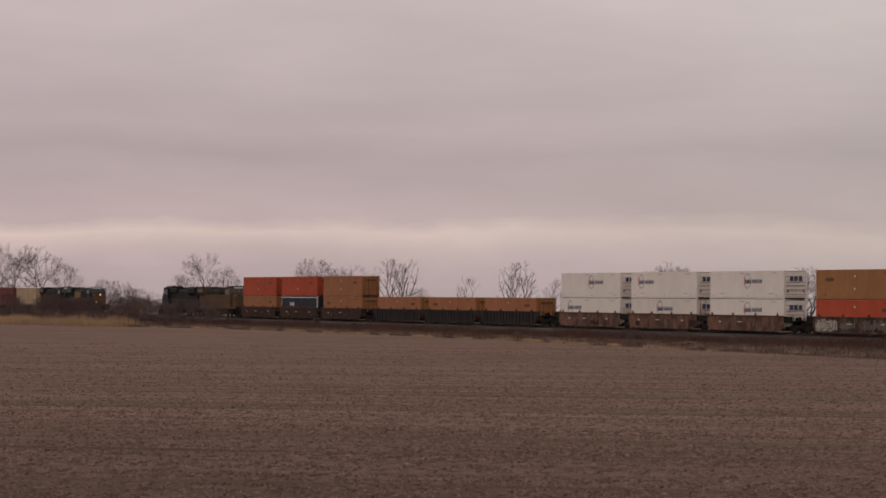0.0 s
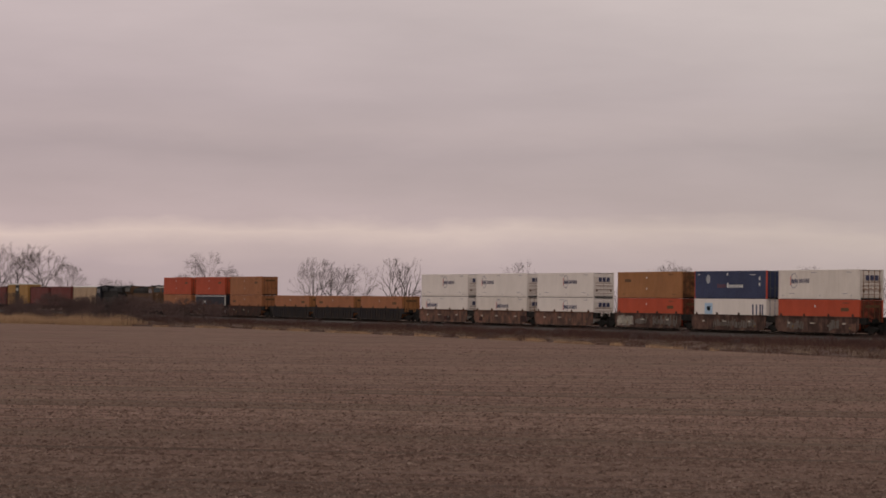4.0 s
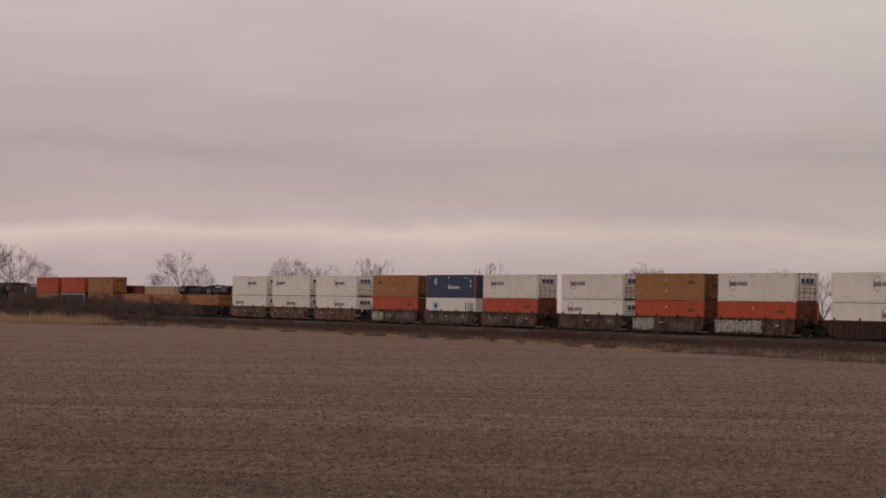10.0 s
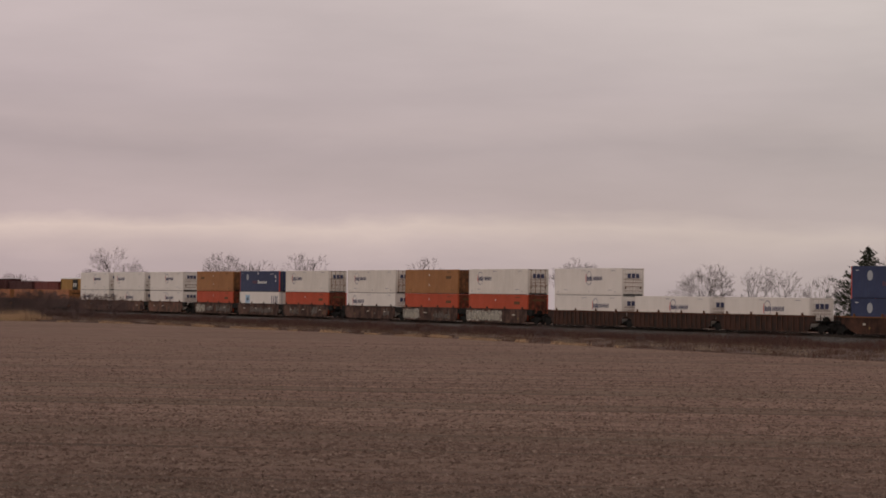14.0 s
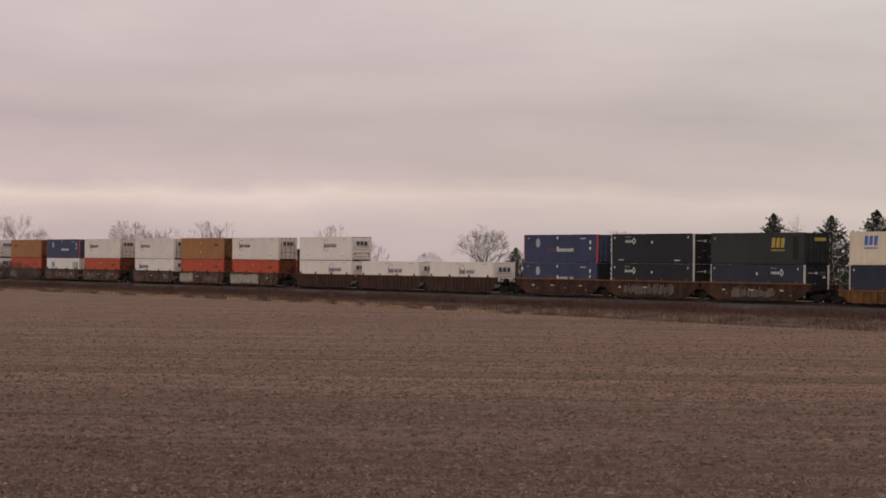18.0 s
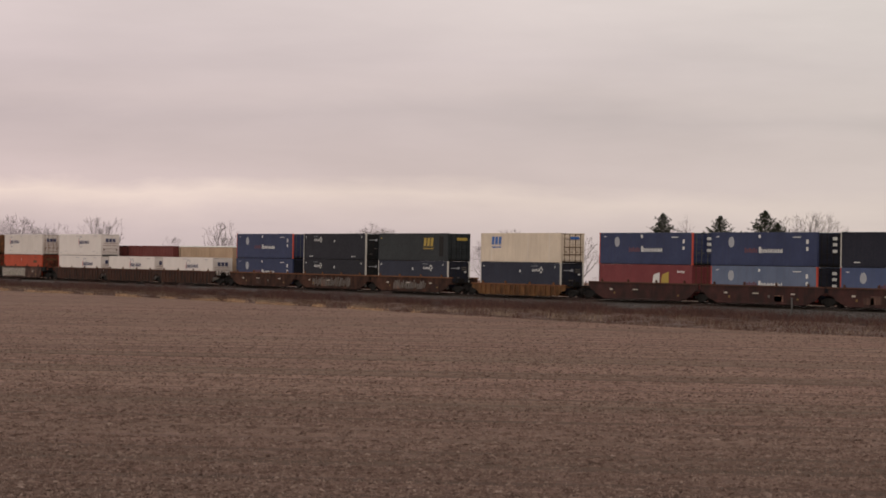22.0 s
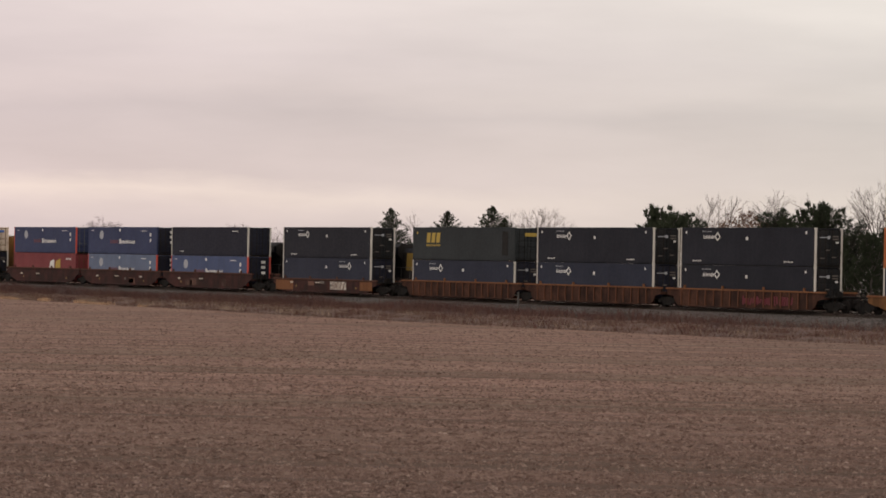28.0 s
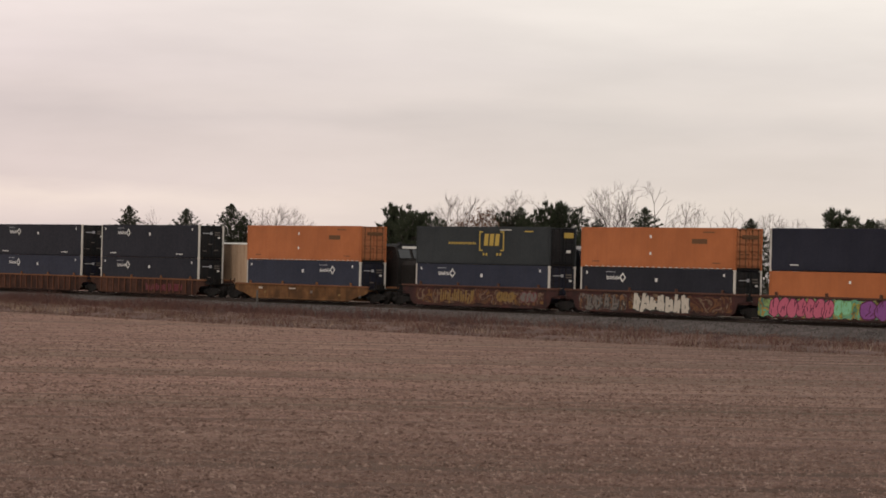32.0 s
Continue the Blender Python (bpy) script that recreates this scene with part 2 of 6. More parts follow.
def soil():
    """Harvested field: reddish brown earth with pale chaff, in faint drill rows and wheel lines."""
    m, n, l, b = nodes_of("stubble_soil")
    turn = radians(-57)
    co = n.new("ShaderNodeTexCoord")

    spin = n.new("ShaderNodeMapping")
    spin.inputs["Rotation"].default_value = (0, 0, turn)
    l.new(co.outputs["Object"], spin.inputs[0])

    def lay(scale, stretch, detail=6.0, rough=0.6):
        mp = n.new("ShaderNodeMapping")
        mp.inputs["Scale"].default_value = stretch
        tx = n.new("ShaderNodeTexNoise")
        tx.inputs["Scale"].default_value, tx.inputs["Detail"].default_value, tx.inputs["Roughness"].default_value = scale, detail, rough
        l.new(spin.outputs[0], mp.inputs[0])
        l.new(mp.outputs[0], tx.inputs["Vector"])
        return tx.outputs["Fac"]

    def number(op, a, c):
        k = n.new("ShaderNodeMath")
        k.operation = op
        for value, socket in ((a, k.inputs[0]), (c, k.inputs[1])):
            if isinstance(value, float):
                socket.default_value = value
            else:
                l.new(value, socket)
        return k.outputs[0]

    grain = lay(5.0, (1.3, 0.6, 1), 8, 0.75)
    clump = lay(1.0, (2.4, 1.0, 1), 5, 0.68)
    streak_a = lay(1.0, (0.035, 0.30, 1), 7, 0.74)
    streak_b = lay(1.0, (0.25, 1.10, 1), 6, 0.72)
    track = lay(1.0, (0.002, 0.085, 1), 3)
    patch = lay(0.05, (1, 1, 1), 5)
    sides = n.new("ShaderNodeSeparateXYZ")
    l.new(spin.outputs[0], sides.inputs[0])
    # machine passes of six rows, a little wavy along their length and worn away in places
    wavy = number("ADD", number("MULTIPLY", sides.outputs["Y"], 1.375), number("MULTIPLY", lay(1.0, (0.02, 0.12, 1), 3), 1.0))
    passes = ramp_node(n, l, number("SINE", wavy, 0.0), [(0.36, (0, 0, 0)), (0.92, (0.9, 0.9, 0.9))])
    passes = number("MULTIPLY", passes, ramp_node(n, l, lay(1.0, (0.012, 0.16, 1), 4), [(0.40, (0.15, 0.15, 0.15)), (0.60, (1, 1, 1))]))
    # brightness gradient painted into the soil colour: darker and cloddier near the camera
    near_to_far = n.new("ShaderNodeMapRange")
    near_to_far.inputs["From Min"].default_value, near_to_far.inputs["From Max"].default_value = 58.0, 105.0
    l.new(number("ADD", sides.outputs["Y"], number("MULTIPLY", track, 14.0)), near_to_far.inputs["Value"])
    cloddy = number("MULTIPLY", ramp_node(n, l, clump, [(0.36, (0.7, 0.7, 0.7)), (0.46, (0, 0, 0))]), ramp_node(n, l, near_to_far.outputs[0], [(0.1, (0.85, 0.85, 0.85)), (0.6, (0.2, 0.2, 0.2)), (0.9, (0.03, 0.03, 0.03))]))
    col = ramp_node(n, l, grain, [(0.34, (0.072, 0.042, 0.033)), (0.46, (0.124, 0.070, 0.052)), (0.56, (0.172, 0.102, 0.078)), (0.70, (0.30, 0.200, 0.162))])
    col = mix_node(n, l, ramp_node(n, l, streak_a, [(0.40, (0.45, 0.45, 0.45)), (0.50, (0, 0, 0))]), col, (0.057, 0.032, 0.024))
    col = mix_node(n, l, ramp_node(n, l, streak_a, [(0.52, (0, 0, 0)), (0.64, (0.35, 0.35, 0.35))]), col, (0.192, 0.118, 0.094))
    col = mix_node(n, l, ramp_node(n, l, streak_b, [(0.40, (0.4, 0.4, 0.4)), (0.49, (0, 0, 0))]), col, (0.062, 0.034, 0.026))
    col = mix_node(n, l, ramp_node(n, l, streak_b, [(0.53, (0, 0, 0)), (0.63, (0.25, 0.25, 0.25))]), col, (0.228, 0.146, 0.111))
    col = mix_node(n, l, cloddy, col, (0.042, 0.025, 0.019))
    col = mix_node(n, l, passes, col, (0.056, 0.035, 0.024))
    col = mix_node(n, l, ramp_node(n, l, track, [(0.37, (0.5, 0.5, 0.5)), (0.45, (0, 0, 0))]), col, (0.064, 0.045, 0.030))
    col = mix_node(n, l, ramp_node(n, l, patch, [(0.4, (0, 0, 0)), (0.7, (0.35, 0.35, 0.35))]), col, (0.139, 0.096, 0.068))
    # multiplies the soil by the painted gradient, dim near and bright far
    col = mix_node(n, l, 1.0, col, ramp_node(n, l, near_to_far.outputs[0], [(0.0, (0.72, 0.74, 0.80)), (0.5, (1.00, 1.03, 1.11)), (1.0, (1.34, 1.37, 1.48))]), "MULTIPLY")
    # darkens the soil to the east, painting in the view's falloff to the right
    right_falloff = n.new("ShaderNodeMapRange")
    right_falloff.inputs["From Min"].default_value, right_falloff.inputs["From Max"].default_value = 14.0, 38.0
    l.new(number("ADD", sides.outputs["X"], number("MULTIPLY", patch, 10.0)), right_falloff.inputs["Value"])
    col = mix_node(n, l, 1.0, col, ramp_node(n, l, right_falloff.outputs[0], [(0.0, (1, 1, 1)), (1.0, (0.76, 0.82, 0.84))]), "MULTIPLY")
    l.new(col, b.inputs["Base Color"])
    b.inputs["Roughness"].default_value = 0.95
    b.inputs["Specular IOR Level"].default_value = 0.08
    bump_node(n, l, grain, 0.5, 0.05, b)
    return m


def mottled(name, colors, scale, bump=0.05, big=0.3):
    m, n, l, b = nodes_of(name)
    fine = noise_node(n, l, scale, 7, None, 0.7)
    col = ramp_node(n, l, fine, [(0.28 + 0.44 * i / (len(colors) - 1), c) for i, c in enumerate(colors)])
    wide = noise_node(n, l, big, 4)
    col = mix_node(n, l, ramp_node(n, l, wide, [(0.4, (0, 0, 0)), (0.65, (0.4, 0.4, 0.4))]), col, colors[0])
    lumps = noise_node(n, l, scale * 0.14, 5, None, 0.65)
    col = mix_node(n, l, ramp_node(n, l, lumps, [(0.40, (0.6, 0.6, 0.6)), (0.50, (0, 0, 0))]), col, tuple(c * 0.9 for c in colors[0]))
    col = mix_node(n, l, ramp_node(n, l, lumps, [(0.52, (0, 0, 0)), (0.64, (0.5, 0.5, 0.5))]), col, colors[-1])
    l.new(col, b.inputs["Base Color"])
    b.inputs["Roughness"].default_value = 0.95
    bump_node(n, l, fine, 0.7, bump, b)
    return m


MAT = {
    "soil": soil(),
    "verge": mottled("verge_earth", [(0.034, 0.016, 0.013), (0.076, 0.037, 0.028), (0.125, 0.068, 0.05)], 2.5),
    "ballast": mottled("ballast_stone", [(0.020, 0.016, 0.0155), (0.056, 0.047, 0.045), (0.125, 0.106, 0.101)], 9.0, 0.06, 0.15),
    "stone": island_mat("loose_ballast_stones", [(0.045, 0.038, 0.036), (0.10, 0.086, 0.082), (0.028, 0.024, 0.023), (0.16, 0.14, 0.133), (0.07, 0.058, 0.055)]),
    "rail": mottled("rail_steel", [(0.016, 0.010, 0.008), (0.030, 0.018, 0.014), (0.05, 0.030, 0.022)], 3.0),
    "polished": plain("polished_rail_top", (0.55, 0.53, 0.51), 0.25, 1.0),
    "tie": plain("creosote_wood", (0.05, 0.038, 0.03), 0.9),
    "steel": paint("dark_truck_steel", (0.0065, 0.0056, 0.0053), 0.4, 0.9),
    "wheel": plain("wheel_steel", (0.010, 0.008, 0.0075), 0.8, 0.1),
    "black": paint("black_paint", (0.008, 0.0085, 0.010), 0.3, 0.6),
    "white": paint("white_container_paint", (0.615, 0.546, 0.518), 0.16, 0.5, (0.36, 0.27, 0.215), 0.0, 0.05),
    "white_b": paint("greyed_white_paint", (0.575, 0.506, 0.470), 0.24, 0.5, (0.30, 0.21, 0.155), 0.0, 0.07),
    "cream": paint("cream_container_paint", (0.56, 0.462, 0.372), 0.3, 0.5, (0.27, 0.17, 0.11), 0.0, 0.08),
    "tan": paint("tan_orange_paint", (0.27, 0.098, 0.043), 0.25, 0.5, (0.14, 0.07, 0.03)),
    "brown": paint("ochre_brown_paint", (0.265, 0.112, 0.043), 0.3, 0.5, (0.10, 0.05, 0.025)),
    "orange": paint("orange_paint", (0.305, 0.096, 0.034), 0.25, 0.5, (0.17, 0.06, 0.028)),
    "red_orange": paint("red_orange_paint", (0.36, 0.055, 0.023), 0.2, 0.5, (0.15, 0.04, 0.03)),
    "red_dull": paint("dull_red_orange_paint", (0.33, 0.052, 0.023), 0.25, 0.6, (0.08, 0.025, 0.02)),
    "tan_dull": paint("dull_tan_paint", (0.26, 0.10, 0.045), 0.3, 0.6, (0.08, 0.04, 0.022)),
    # orange of real patches, also the highlight colour on chords and ribs
    "chord": paint("orange_patch_lit_chord_paint", (0.135, 0.056, 0.025), 0.6, 0.75, (0.045, 0.023, 0.014)),
    "bank": island_mat("dark_bank_weeds", [(0.074, 0.035, 0.031), (0.116, 0.060, 0.050), (0.049, 0.025, 0.023), (0.145, 0.091, 0.070)]),
    "blue": paint("blue_container_paint", (0.028, 0.036, 0.082), 0.3, 0.5, (0.04, 0.038, 0.045)),
    "mid_blue": paint("worn_mid_blue_paint", (0.055, 0.072, 0.14), 0.3, 0.55, (0.06, 0.058, 0.065)),
    "light_blue": paint("faded_blue_paint", (0.10, 0.122, 0.185), 0.35, 0.55, (0.08, 0.078, 0.085)),
    "navy": paint("navy_container_paint", (0.0100, 0.0105, 0.0195), 0.2, 0.5, (0.018, 0.016, 0.018)),
    "slate": paint("slate_blue_paint", (0.018, 0.0205, 0.035), 0.25, 0.5, (0.026, 0.024, 0.026)),
    "charcoal": paint("charcoal_paint", (0.0105, 0.0108, 0.0165), 0.2, 0.5, (0.020, 0.018, 0.019)),
    "green": paint("dark_green_grey_paint", (0.0195, 0.0228, 0.0250), 0.3, 0.5, (0.026, 0.025, 0.023)),
    # darker than the sides: grime plus the shade between containers in one colour
    "red_door": paint("grimy_shaded_red_door_paint", (0.20, 0.040, 0.022), 0.6, 0.6, (0.035, 0.014, 0.010), heavy=True),
    "brown_door": paint("grimy_brown_door_paint", (0.19, 0.078, 0.034), 0.5, 0.6, (0.05, 0.024, 0.014), heavy=True),
    "red": paint("faded_red_paint", (0.145, 0.030, 0.033), 0.3, 0.5, (0.10, 0.04, 0.04)),
    "post_white": paint("white_post_paint", (0.43, 0.40, 0.365), 0.2, 0.5, (0.2, 0.16, 0.13)),
    "post_red": paint("red_post_paint", (0.42, 0.07, 0.05), 0.2, 0.5),
    "ink": plain("navy_marking", (0.060, 0.058, 0.105), 0.5),
    "ink_grey": plain("grey_violet_marking", (0.19, 0.175, 0.23), 0.5),
    "rust_mark": plain("rust_brown_marking", (0.23, 0.125, 0.085), 0.7),
    "dull_red": plain("faded_red_marking", (0.115, 0.050, 0.062), 0.6),
    "chalk": plain("white_marking", (0.55, 0.53, 0.51), 0.6),
    "yellow_mark": plain("yellow_marking", (0.34, 0.235, 0.055), 0.5),
    "pale_blue": plain("pale_blue_marking", (0.32, 0.42, 0.55), 0.6),
    "stalk": island_mat("stubble_stalks", [(0.136, 0.088, 0.074), (0.209, 0.145, 0.122), (0.109, 0.068, 0.057), (0.175, 0.116, 0.098), (0.092, 0.059, 0.048), (0.291, 0.214, 0.185)]),
    "blue_mark": plain("blue_marking", (0.05, 0.12, 0.33), 0.5),
    "dark_mark": plain("dark_marking", (0.10, 0.05, 0.025), 0.6),
    "red_mark": plain("red_marking", (0.45, 0.06, 0.05), 0.5),
    "well_brown": paint("brown_well_paint", (0.046, 0.019, 0.0135), 0.5, 0.8, (0.022, 0.015, 0.013), heavy=True),
    "well_rust": paint("rust_well_paint", (0.147, 0.069, 0.048), 0.7, 0.8, (0.053, 0.033, 0.028), heavy=True),
    "well_grey": paint("grey_worn_well_paint", (0.098, 0.052, 0.041), 0.7, 0.8, (0.032, 0.018, 0.0145), heavy=True),
    "well_dark": paint("dark_blue_well_paint", (0.010, 0.010, 0.014), 0.4, 0.7, heavy=True),
    "well_ochre": paint("ochre_rust_well_paint", (0.058, 0.0235, 0.0145), 0.8, 0.85, (0.020, 0.010, 0.008), heavy=True),
    "well_yellow": paint("yellow_well_paint", (0.115, 0.052, 0.019), 0.6, 0.75, (0.055, 0.026, 0.012), heavy=True),
    "well_maroon": paint("maroon_well_paint", (0.044, 0.015, 0.013), 0.6, 0.8, (0.022, 0.013, 0.012), heavy=True),
    "box_maroon": paint("maroon_boxcar_paint", (0.115, 0.028, 0.025), 0.3, 0.6, (0.06, 0.03, 0.03)),
    "box_dark": paint("dark_maroon_boxcar_paint", (0.055, 0.02, 0.02), 0.35, 0.65, (0.04, 0.025, 0.025)),
    "box_beige": paint("beige_boxcar_paint", (0.34, 0.235, 0.16), 0.5, 0.7, (0.13, 0.075, 0.05)),
    "box_yellow": paint("yellow_boxcar_paint", (0.28, 0.15, 0.05), 0.3, 0.6, (0.2, 0.11, 0.04)),
    "roof_grey": paint("pale_grey_roof", (0.30, 0.29, 0.29), 0.3, 0.6),
    "roof_white": paint("galvanised_roof", (0.62, 0.60, 0.58), 0.3, 0.5, (0.25, 0.22, 0.2)),
    "loco_dark": paint("dark_blue_loco_paint", (0.012, 0.0135, 0.019), 0.35, 0.6, (0.03, 0.02, 0.016)),
    "loco_grey": paint("grey_black_loco_paint", (0.0145, 0.0125, 0.012), 0.4, 0.7, (0.026, 0.018, 0.015)),
    "loco_yellow": paint("yellow_loco_paint", (0.098, 0.039, 0.0145), 0.5, 0.6, (0.06, 0.03, 0.014)),
    "emblem_yellow": paint("dull_yellow_emblem_paint", (0.19, 0.12, 0.03), 0.4, 0.6, (0.06, 0.04, 0.02)),
    "loco_tan": paint("dusty_yellow_loco_paint", (0.088, 0.046, 0.026), 0.5, 0.7, (0.045, 0.028, 0.02)),
    "glass": plain("dark_window_glass", (0.02, 0.025, 0.03), 0.12),
    "lamp": plain("headlight_glow", (1.0, 0.62, 0.34), 0.3, 0.0, 1.0),
    "silver": plain("dull_steel", (0.10, 0.095, 0.09), 0.6, 0.2),
    "bark": mottled("grey_brown_bark", [(0.040, 0.031, 0.029), (0.078, 0.064, 0.060)], 3.0, 0.02),
    "twig": island_mat("bare_twigs", [(0.062, 0.047, 0.045), (0.095, 0.075, 0.071), (0.076, 0.058, 0.055)]),
    "shrub_twig": island_mat("brown_shrub_twigs", [(0.072, 0.046, 0.046), (0.118, 0.079, 0.074), (0.092, 0.058, 0.058)]),
    "needle": island_mat("dark_pine_needles", [(0.014, 0.018, 0.012), (0.032, 0.037, 0.022), (0.020, 0.026, 0.016)]),
    "dead_leaf": island_mat("brown_oak_leaves", [(0.075, 0.036, 0.022), (0.12, 0.062, 0.036), (0.05, 0.027, 0.018)]),
    "straw": island_mat("stubble_straw", [(0.097, 0.061, 0.050), (0.165, 0.108, 0.091), (0.121, 0.079, 0.065), (0.209, 0.148, 0.126), (0.141, 0.092, 0.077), (0.262, 0.194, 0.166)]),
    "weed": island_mat("dry_verge_weeds", [(0.089, 0.040, 0.032), (0.131, 0.066, 0.052), (0.047, 0.023, 0.020), (0.184, 0.128, 0.094), (0.068, 0.030, 0.026)]),
    "tuft": island_mat("pale_weed_tufts", [(0.185, 0.135, 0.104), (0.25, 0.186, 0.142), (0.12, 0.083, 0.066)]),
    "tall_grass": island_mat("tall_tan_grass", [(0.32, 0.20, 0.125), (0.44, 0.29, 0.18), (0.20, 0.118, 0.075)]),
    "gr_pink": plain("pink_spray_paint", (0.105, 0.022, 0.030), 0.5),
    "mural_rust": mural("rust_and_yellow_spray", [(0.055, 0.02, 0.016), (0.10, 0.046, 0.022), (0.05, 0.018, 0.015), (0.13, 0.085, 0.055), (0.055, 0.02, 0.016), (0.13, 0.066, 0.022), (0.05, 0.02, 0.015)], (0.9, 1.0, 1.0)),
    "mural_grey": mural("grey_and_rust_spray", [(0.045, 0.018, 0.015), (0.12, 0.10, 0.088), (0.04, 0.02, 0.018), (0.15, 0.075, 0.035), (0.028, 0.02, 0.018), (0.17, 0.15, 0.125)], (2.6, 1.0, 1.2)),
    "mural_pale": mural("pale_scraped_spray", [(0.37, 0.33, 0.29), (0.16, 0.115, 0.095), (0.46, 0.41, 0.365), (0.26, 0.20, 0.165), (0.50, 0.45, 0.40), (0.18, 0.125, 0.10)], (1.6, 1.0, 1.0)),
    "mural_green": mural("green_and_yellow_spray", [(0.07, 0.16, 0.10), (0.22, 0.20, 0.045), (0.10, 0.24, 0.15), (0.25, 0.17, 0.05), (0.05, 0.12, 0.10), (0.16, 0.24, 0.09)]),
    # rib paints lighter than the well sides, for light the ribs catch
    "rib_brown": paint("lit_brown_rib_paint", (0.070, 0.032, 0.022), 0.5, 0.8, (0.030, 0.018, 0.014)),
    "rib_rust": paint("lit_rust_rib_paint", (0.090, 0.036, 0.020), 0.5, 0.8, (0.04, 0.02, 0.013)),
    "globe": plain("pale_grey_marking", (0.30, 0.30, 0.32), 0.6),
    "gr_green": plain("green_spray_paint", (0.13, 0.26, 0.10), 0.5),
    "gr_yellow": plain("yellow_spray_paint", (0.15, 0.09, 0.028), 0.5),
    "gr_rose": plain("rose_spray_paint", (0.36, 0.085, 0.13), 0.5),
    "gr_plum": plain("dark_plum_spray_paint", (0.075, 0.016, 0.035), 0.5),
    "gr_mint": plain("mint_spray_paint", (0.16, 0.36, 0.22), 0.5),
    "gr_purple": plain("purple_spray_paint", (0.17, 0.055, 0.18), 0.5),
    "gr_white": plain("white_spray_paint", (0.37, 0.325, 0.275), 0.5),
    "gr_grey": plain("grey_spray_paint", (0.105, 0.090, 0.080), 0.5),
    "gr_black": plain("black_spray_paint", (0.03, 0.03, 0.03), 0.5),
}


# ---- mesh tools ----
class Solid:
    """Collects boxes, prisms and tubes into one mesh."""

    def __init__(self):
        self.v, self.f = [], []

    def add(self, verts, faces):
        k = len(self.v)
        self.v += verts
        self.f += [tuple(i + k for i in f) for f in faces]
        return self

    def box(self, x0, x1, y0, y1, z0, z1, c=0.0):
        """A box; c bevels its four long edges along its longest side."""
        if c:
            dx, dy, dz = x1 - x0, y1 - y0, z1 - z0
            axis = max(range(3), key=lambda i: (dx, dy, dz)[i])
            a0, a1, b0, b1 = ((y0, y1, z0, z1), (x0, x1, z0, z1), (x0, x1, y0, y1))[axis]
            ring = [(a0 + c, b0), (a1 - c, b0), (a1, b0 + c), (a1, b1 - c), (a1 - c, b1), (a0 + c, b1), (a0, b1 - c), (a0, b0 + c)]
            ends = ((x0, x1), (y0, y1), (z0, z1))[axis]
            return self.extrude(ring, axis, *ends)
        v = [(x, y, z) for x in (x0, x1) for y in (y0, y1) for z in (z0, z1)]
        return self.add(v, [(0, 1, 3, 2), (4, 6, 7, 5), (0, 4, 5, 1), (2, 3, 7, 6), (0, 2, 6, 4), (1, 5, 7, 3)])

    def extrude(self, ring, axis, a, b):
        """A polygon in the plane across the axis, drawn out from a to b."""
        place = (lambda t, p: (t, p[0], p[1]), lambda t, p: (p[0], t, p[1]), lambda t, p: (p[0], p[1], t))[axis]
        n = len(ring)
        v = [place(a, p) for p in ring] + [place(b, p) for p in ring]
        f = [tuple(range(n))[::-1], tuple(range(n, 2 * n))] + [(i, (i + 1) % n, n + (i + 1) % n, n + i) for i in range(n)]
        return self.add(v, f)

    def cyl(self, centre, r, axis, a, b, n=14):
        ring = [(centre[0] + r * math.cos(2 * math.pi * i / n), centre[1] + r * math.sin(2 * math.pi * i / n)) for i in range(n)]
        return self.extrude(ring, axis, a, b)

    def tube(self, p, q, r0, r1, n=4):
        p, q = Vector(p), Vector(q)
        d = q - p
        if d.length < 1e-5:
            return self
        d.normalize()
        u = d.orthogonal().normalized()
        w = d.cross(u)
        v = []
        for c, r in ((p, r0), (q, r1)):
            for i in range(n):
                a = 2 * math.pi * i / n
                v.append(tuple(c + u * (r * math.cos(a)) + w * (r * math.sin(a))))
        return self.add(v, [(i, (i + 1) % n, n + (i + 1) % n, n + i) for i in range(n)])

    def spike(self, p, q, r):
        p, q = Vector(p), Vector(q)
        d = (q - p).normalized()
        u = d.orthogonal().normalized() * r
        w = d.cross(u)
        return self.add([tuple(p + u), tuple(p - 0.5 * u + 0.87 * w), tuple(p - 0.5 * u - 0.87 * w), tuple(q)], [(0, 1, 3), (1, 2, 3), (2, 0, 3)])

    def annulus(self, cx, cz, rx, rz, width, y0, y1, n=20):
        v, f = [], []
        for i in range(n):
            a = 2 * math.pi * i / n
            for y in (y0, y1):
                for k in (1.0, 1.0 - width):
                    v.append((cx + rx * k * math.cos(a), y, cz + rz * k * math.sin(a)))
        for i in range(n):
            j = (i + 1) % n
            a, b = 4 * i, 4 * j
            f += [(a, b, b + 1, a + 1), (a, a + 2, b + 2, b), (a + 1, b + 1, b + 3, a + 3), (a + 2, a + 3, b + 3, b + 2)]
        return self.add(v, f)

    def mesh(self, name):
        m = bpy.data.meshes.new(name)
        m.from_pydata(self.v, [], self.f)
        m.update()
        return m


def part(name, solid, material, parent, label="", at=None):
    """Links a solid, or a finished mesh, as one part of a thing or of a part."""
    data = solid.mesh(name) if isinstance(solid, Solid) else solid
    if not data.materials:
        data.materials.append(MAT[material])
    ob = new(name, data)
    ob.parent = parent
    if at:
        ob.location = at
    return tagged(ob, label)


def structure(name, solid, material, label, category):
    data = solid.mesh(name) if isinstance(solid, Solid) else solid
    data.materials.append(MAT[material])
    return tagged(new(name, data), label, category, kind="structure")


# ---- ground, verge, track bed ----
EDGE_X = [-3000, -620, -440, -408, -385, -290, -245, -183, -135, -100, 400, 3000]
EDGE_Y = [96, 96, 101, 112, 121, 121.5, 118, 114, 116.5, 120, 120, 120]


